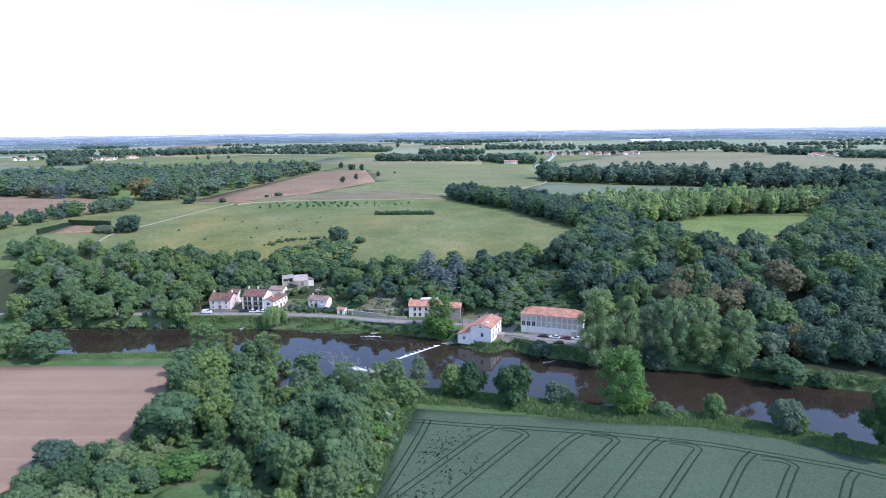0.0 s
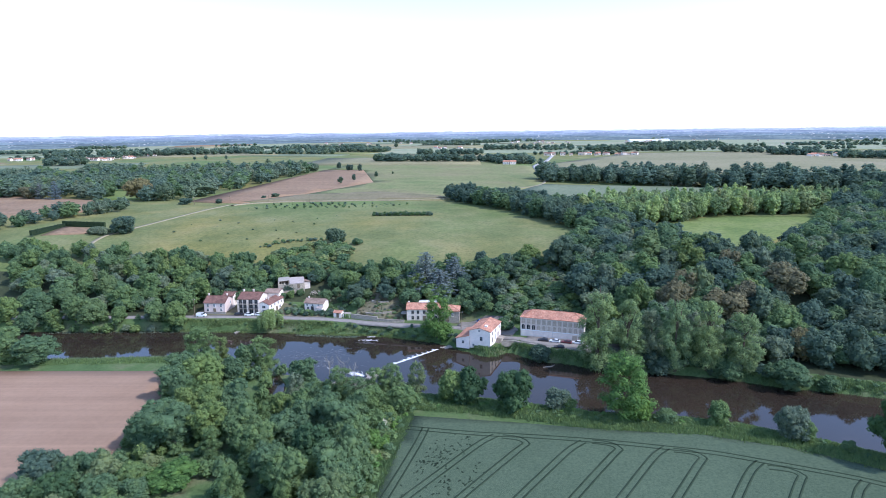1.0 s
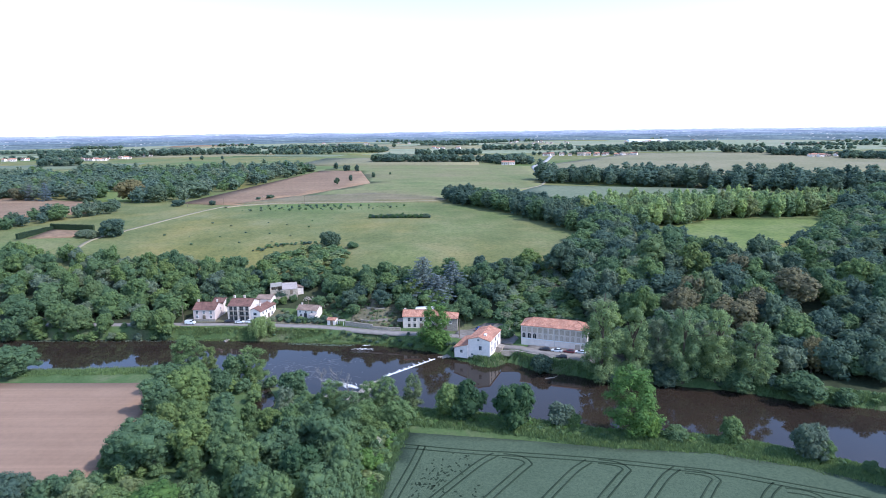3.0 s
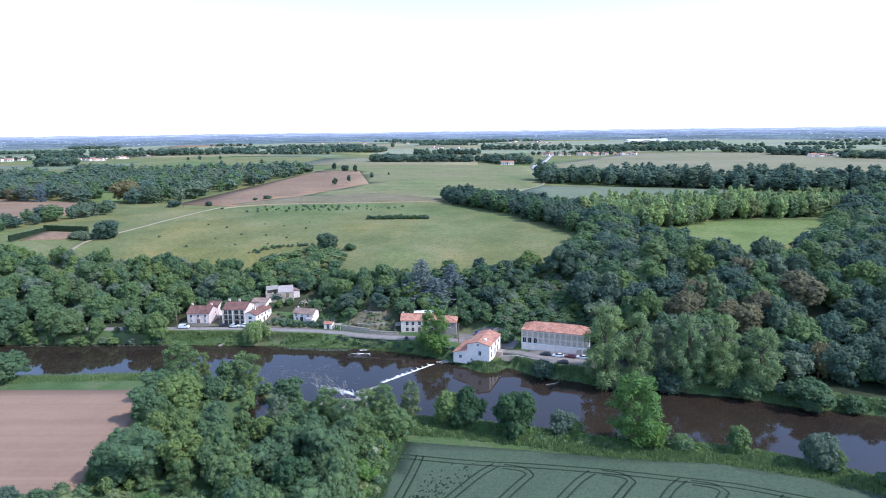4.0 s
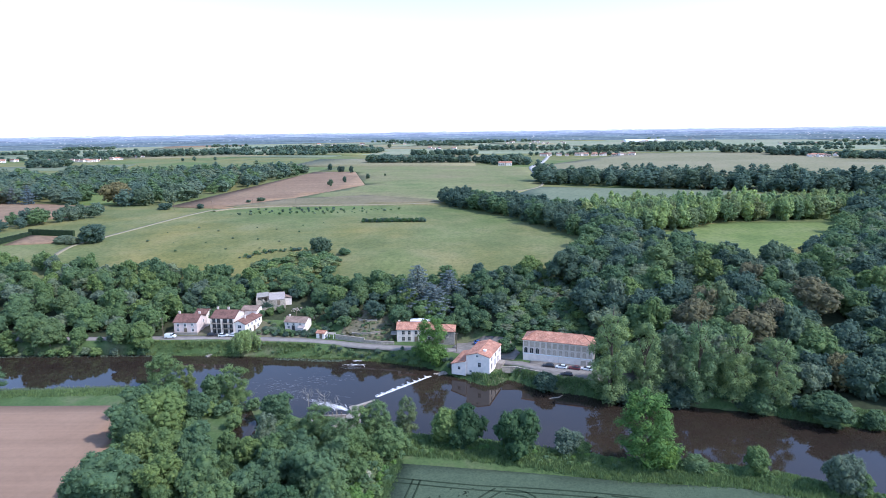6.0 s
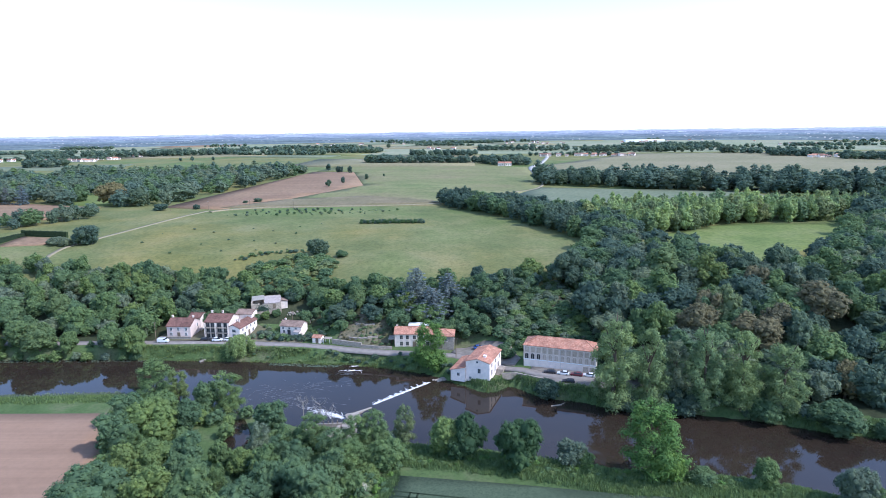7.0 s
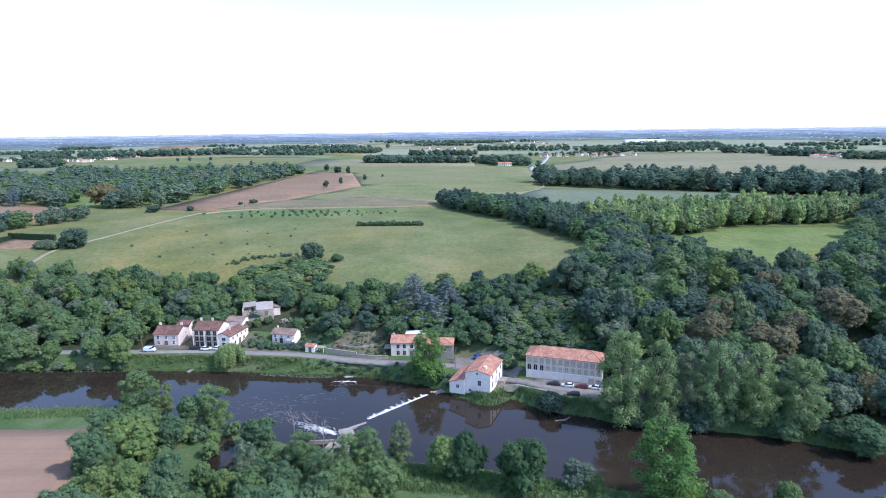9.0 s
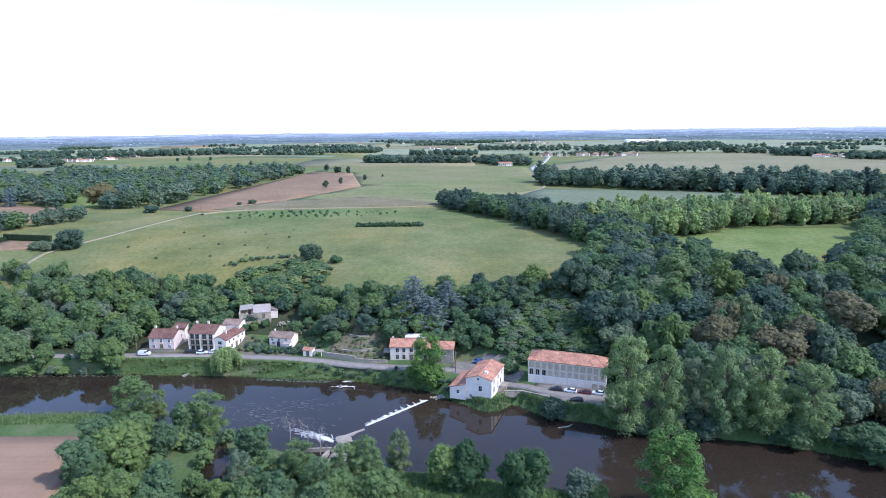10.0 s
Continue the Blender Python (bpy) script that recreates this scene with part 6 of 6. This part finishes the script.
for row in (("white", -123.3, 266.3, 2, True, "on the lane by the pink house"), ("black", -106.4, 268.3, 4, False, "in front of the balconied house"), ("white", -101.3, 267.4, 5, False, "in front of the balconied house"),
            ("white", -96.6, 267.6, 3, False, "beside the white wing"), ("silver", -90.0, 266.6, 4, False, "at the edge of the lane"), ("black", 29.6, 231.8, 165, False, "beside the factory"),
            ("white", 34.0, 230.4, 162, False, "beside the factory"), ("red", 38.5, 229.2, 160, False, "beside the factory"), ("white", 42.6, 228.4, 158, False, "beside the factory"),
            ("black", 34.6, 223.6, 172, False, "on the bare yard"), ("white", 53.0, 231.5, 20, True, "under the poplars"), ("blue", 6.0, 259.0, 10, False, "under the trees behind the mill")):
    car(*row)

# ---- pole, boat, log, reeds ----
def utility_pole(x, y, h, where):
    ob = thing("utility_pole", pose(x, y, float(ground(x, y))), f"grey wooden utility pole {where}", "pole", "utility poles")
    bm = bmesh.new()
    tube(bm, (0, 0, -0.5), (0, 0, h), 0.16, 0.1, 8)
    part("pole", bm, WOODP, ob)
    part("cross_arm", boxed(0, 0, h - 0.5, 1.2, 0.1, 0.1), WOODP, ob)
    for k in (-0.5, 0, 0.5):
        bm = bmesh.new()
        tube(bm, (k, 0, h - 0.4), (k, 0, h - 0.2), 0.05, 0.04, 6)
        part("insulator", bm, TRIMW, ob)


utility_pole(-3.2, 250.0, 8.2, "beside the lane")
utility_pole(-127.5, 268.9, 8.0, "beside the pink house")
utility_pole(-73.5, 281.0, 8.0, "above the cottage")
for x, y in ((-222, 496), (-194, 501), (-164, 509), (-129, 508)):
    utility_pole(x, y, 6.5, "along the farm path")
boat = thing("rowing_boat", pose(-103.6, 256.9, 0.02, 0, 0, 60), "small grey rowing boat moored at the bank", "boat")
bm = bmesh.new()
loft(bm, [(-1.5, 0.5, 0.0, 0.4, 0.45, 0.55), (0.2, 0.62, -0.05, 0.4, 0.45, 0.66), (1.1, 0.45, 0.0, 0.45, 0.5, 0.48), (1.7, 0.05, 0.2, 0.5, 0.58, 0.06)])
part("hull", bm, STONE, boat)
for x in (-0.8, 0.4):
    part("thwart", boxed(x, 0, 0.44, 0.25, 1.1, 0.06), WOODP, boat)
log = thing("driftwood_log", pose(29.5, 214.2, 0.5, 0, 0, 12), "bleached log lying in the shallow water", "log")
bm = bmesh.new()
tube(bm, (-2.4, 0, 0.05), (1.2, 0, 0.15), 0.2, 0.26, 8)
tube(bm, (0.6, 0, 0.1), (2.6, 0.7, 0.4), 0.18, 0.07, 7)
part("stem", bm, CONCRETE, log)


def tufts(name, spots, h, colour, seed, label, blades=14, spread_r=0.6):
    """Tall grass and reeds: many narrow leaning blades in one mesh."""
    r = np.random.default_rng(seed)
    c = np.repeat(np.array(spots), blades, 0)
    m = len(c)
    p = c + np.concatenate([r.normal(size=(m, 2)) * spread_r, np.zeros((m, 1))], 1)
    p[:, 2] = np.maximum(ground(p[:, 0], p[:, 1]), 0.0) - 0.1
    hh = (h * r.uniform(0.5, 1.3, m))[:, None]
    a = r.uniform(0, 6.3, m)
    side = np.stack([np.cos(a), np.sin(a), np.zeros(m)], 1) * hh * 0.16
    lean = np.concatenate([r.normal(size=(m, 2)) * 0.3, np.ones((m, 1))], 1) * hh
    v = np.stack([p - side, p + side, p + lean * 0.75 + side * 0.8, p + lean], 1).reshape(-1, 3)
    me = raw(name, v, np.arange(m * 4).reshape(m, 4).tolist(), LEAF[colour])
    return tagged(part(name, me, None), label, "reeds" if "reed" in name else "grass", "", "stuff")


rr = random.Random(12)
spots = [(x, float(far_bank(x)) + rr.uniform(-0.5, 3.6 if x < -60 else 1.0), 0) for x in np.arange(-130, -16, 0.11)]
tufts("bank_reeds", spots, 0.65, "light", 1, "tall green reeds along the far bank")
spots = [(x, float(far_bank(x)) + rr.uniform(0.1, 5.0), 0) for x in np.arange(-6, 48, 0.1)] + [(x, float(far_bank(x)) + rr.uniform(0.1, 6.0), 0) for x in np.arange(96, 190, 0.09)]
tufts("mill_bank_grass", spots, 0.85, "light", 2, "rank green grass on the mill bank")
spots = [(x, float(near_bank(x)) - rr.uniform(-0.3, 15.0), 0) for x in np.arange(-24, 112, 0.036)]
tufts("near_bank_grass", spots, 0.9, "light", 3, "long uneven grass on the near bank")
spots = [(x, float(near_bank(x)) - rr.uniform(-1.5, 1.5), 0) for x in np.arange(-200, -98, 0.14)]
tufts("near_bank_reeds", spots, 1.1, "grey", 4, "pale reeds at the water's edge")
spots = [(x, float(near_bank(x)) - rr.uniform(0, 9), 0) for x in np.arange(-215, -100, 0.08)]
tufts("meadow_edge_grass", spots, 0.8, "light", 5, "long grass between river and tilled field")
spots = [(-19.5 - (170 - y) * 0.142 - rr.uniform(-0.2, 2.2), y, 0) for y in np.arange(60, 172, 0.05)]
tufts("crop_margin_grass", spots, 1.0, "light", 6, "pale long grass along the crop edge")


def lily_pads(name, xs, bank, reach, seed, label):
    """Floating leaves in loose drifts along a bank."""
    r = np.random.default_rng(seed)
    vs, fs, n = [], [], 0
    for x in xs:
        y = float(bank(x)) + r.uniform(*reach)
        s, a0 = r.uniform(0.12, 0.34), r.uniform(0, 6)
        ring = [(x + s * math.cos(a0 + k * 1.047), y + s * 0.9 * math.sin(a0 + k * 1.047), 0.03 + 0.01 * (k % 2)) for k in range(6)]
        vs += ring
        fs.append(tuple(range(n, n + 6)))
        n += 6
    return tagged(part(name, raw(name, vs, fs, LEAF["grey"]), None), label, "water plants", "", "stuff")


rr = np.random.default_rng(3)
lily_pads("lily_pads", rr.uniform(-76, -47, 420), far_bank, (-3.2, -0.2), 1, "pale lily pads floating along the far bank")
lily_pads("lily_pads", rr.uniform(-190, -125, 500), far_bank, (-2.6, -0.1), 2, "pale lily pads floating along the far bank")
lily_pads("lily_pads", rr.uniform(-190, -112, 600), near_bank, (0.1, 2.0), 3, "pale lily pads floating along the near bank")


def dead_tree(x, y, h, seed):
    """A leafless tree: a forked stem and thin bare branches."""
    r = random.Random(seed)
    ob = thing("dead_tree", pose(x, y, max(0.3, float(ground(x, y)))), "bare grey leafless tree beside the weir", "tree", "trees by the weir")
    stem = bmesh.new()
    tube(stem, (0, 0, -0.5), (0.2, 0.1, h * 0.75), 0.14, 0.05, 6)
    part("trunk", stem, STONE, ob)
    for k in range(11):
        z = h * r.uniform(0.25, 0.72)
        a = r.uniform(0, 6.3)
        q = Vector((math.cos(a) * h * 0.22, math.sin(a) * h * 0.22, z + h * r.uniform(0.12, 0.3)))
        bm = bmesh.new()
        tube(bm, (0.1, 0.05, z), q, 0.05, 0.025, 5)
        for _ in range(3):
            tube(bm, q * 0.8 + Vector((0, 0, z * 0.2)), q + Vector((r.uniform(-0.8, 0.8), r.uniform(-0.8, 0.8), r.uniform(0.4, 1.3))), 0.03, 0.012, 4)
        part("branch", bm, STONE, ob)


dead_tree(-46, 204.5, 9, 1)
dead_tree(-41.5, 200, 7.5, 2)
dead_tree(-52, 208, 7, 3)
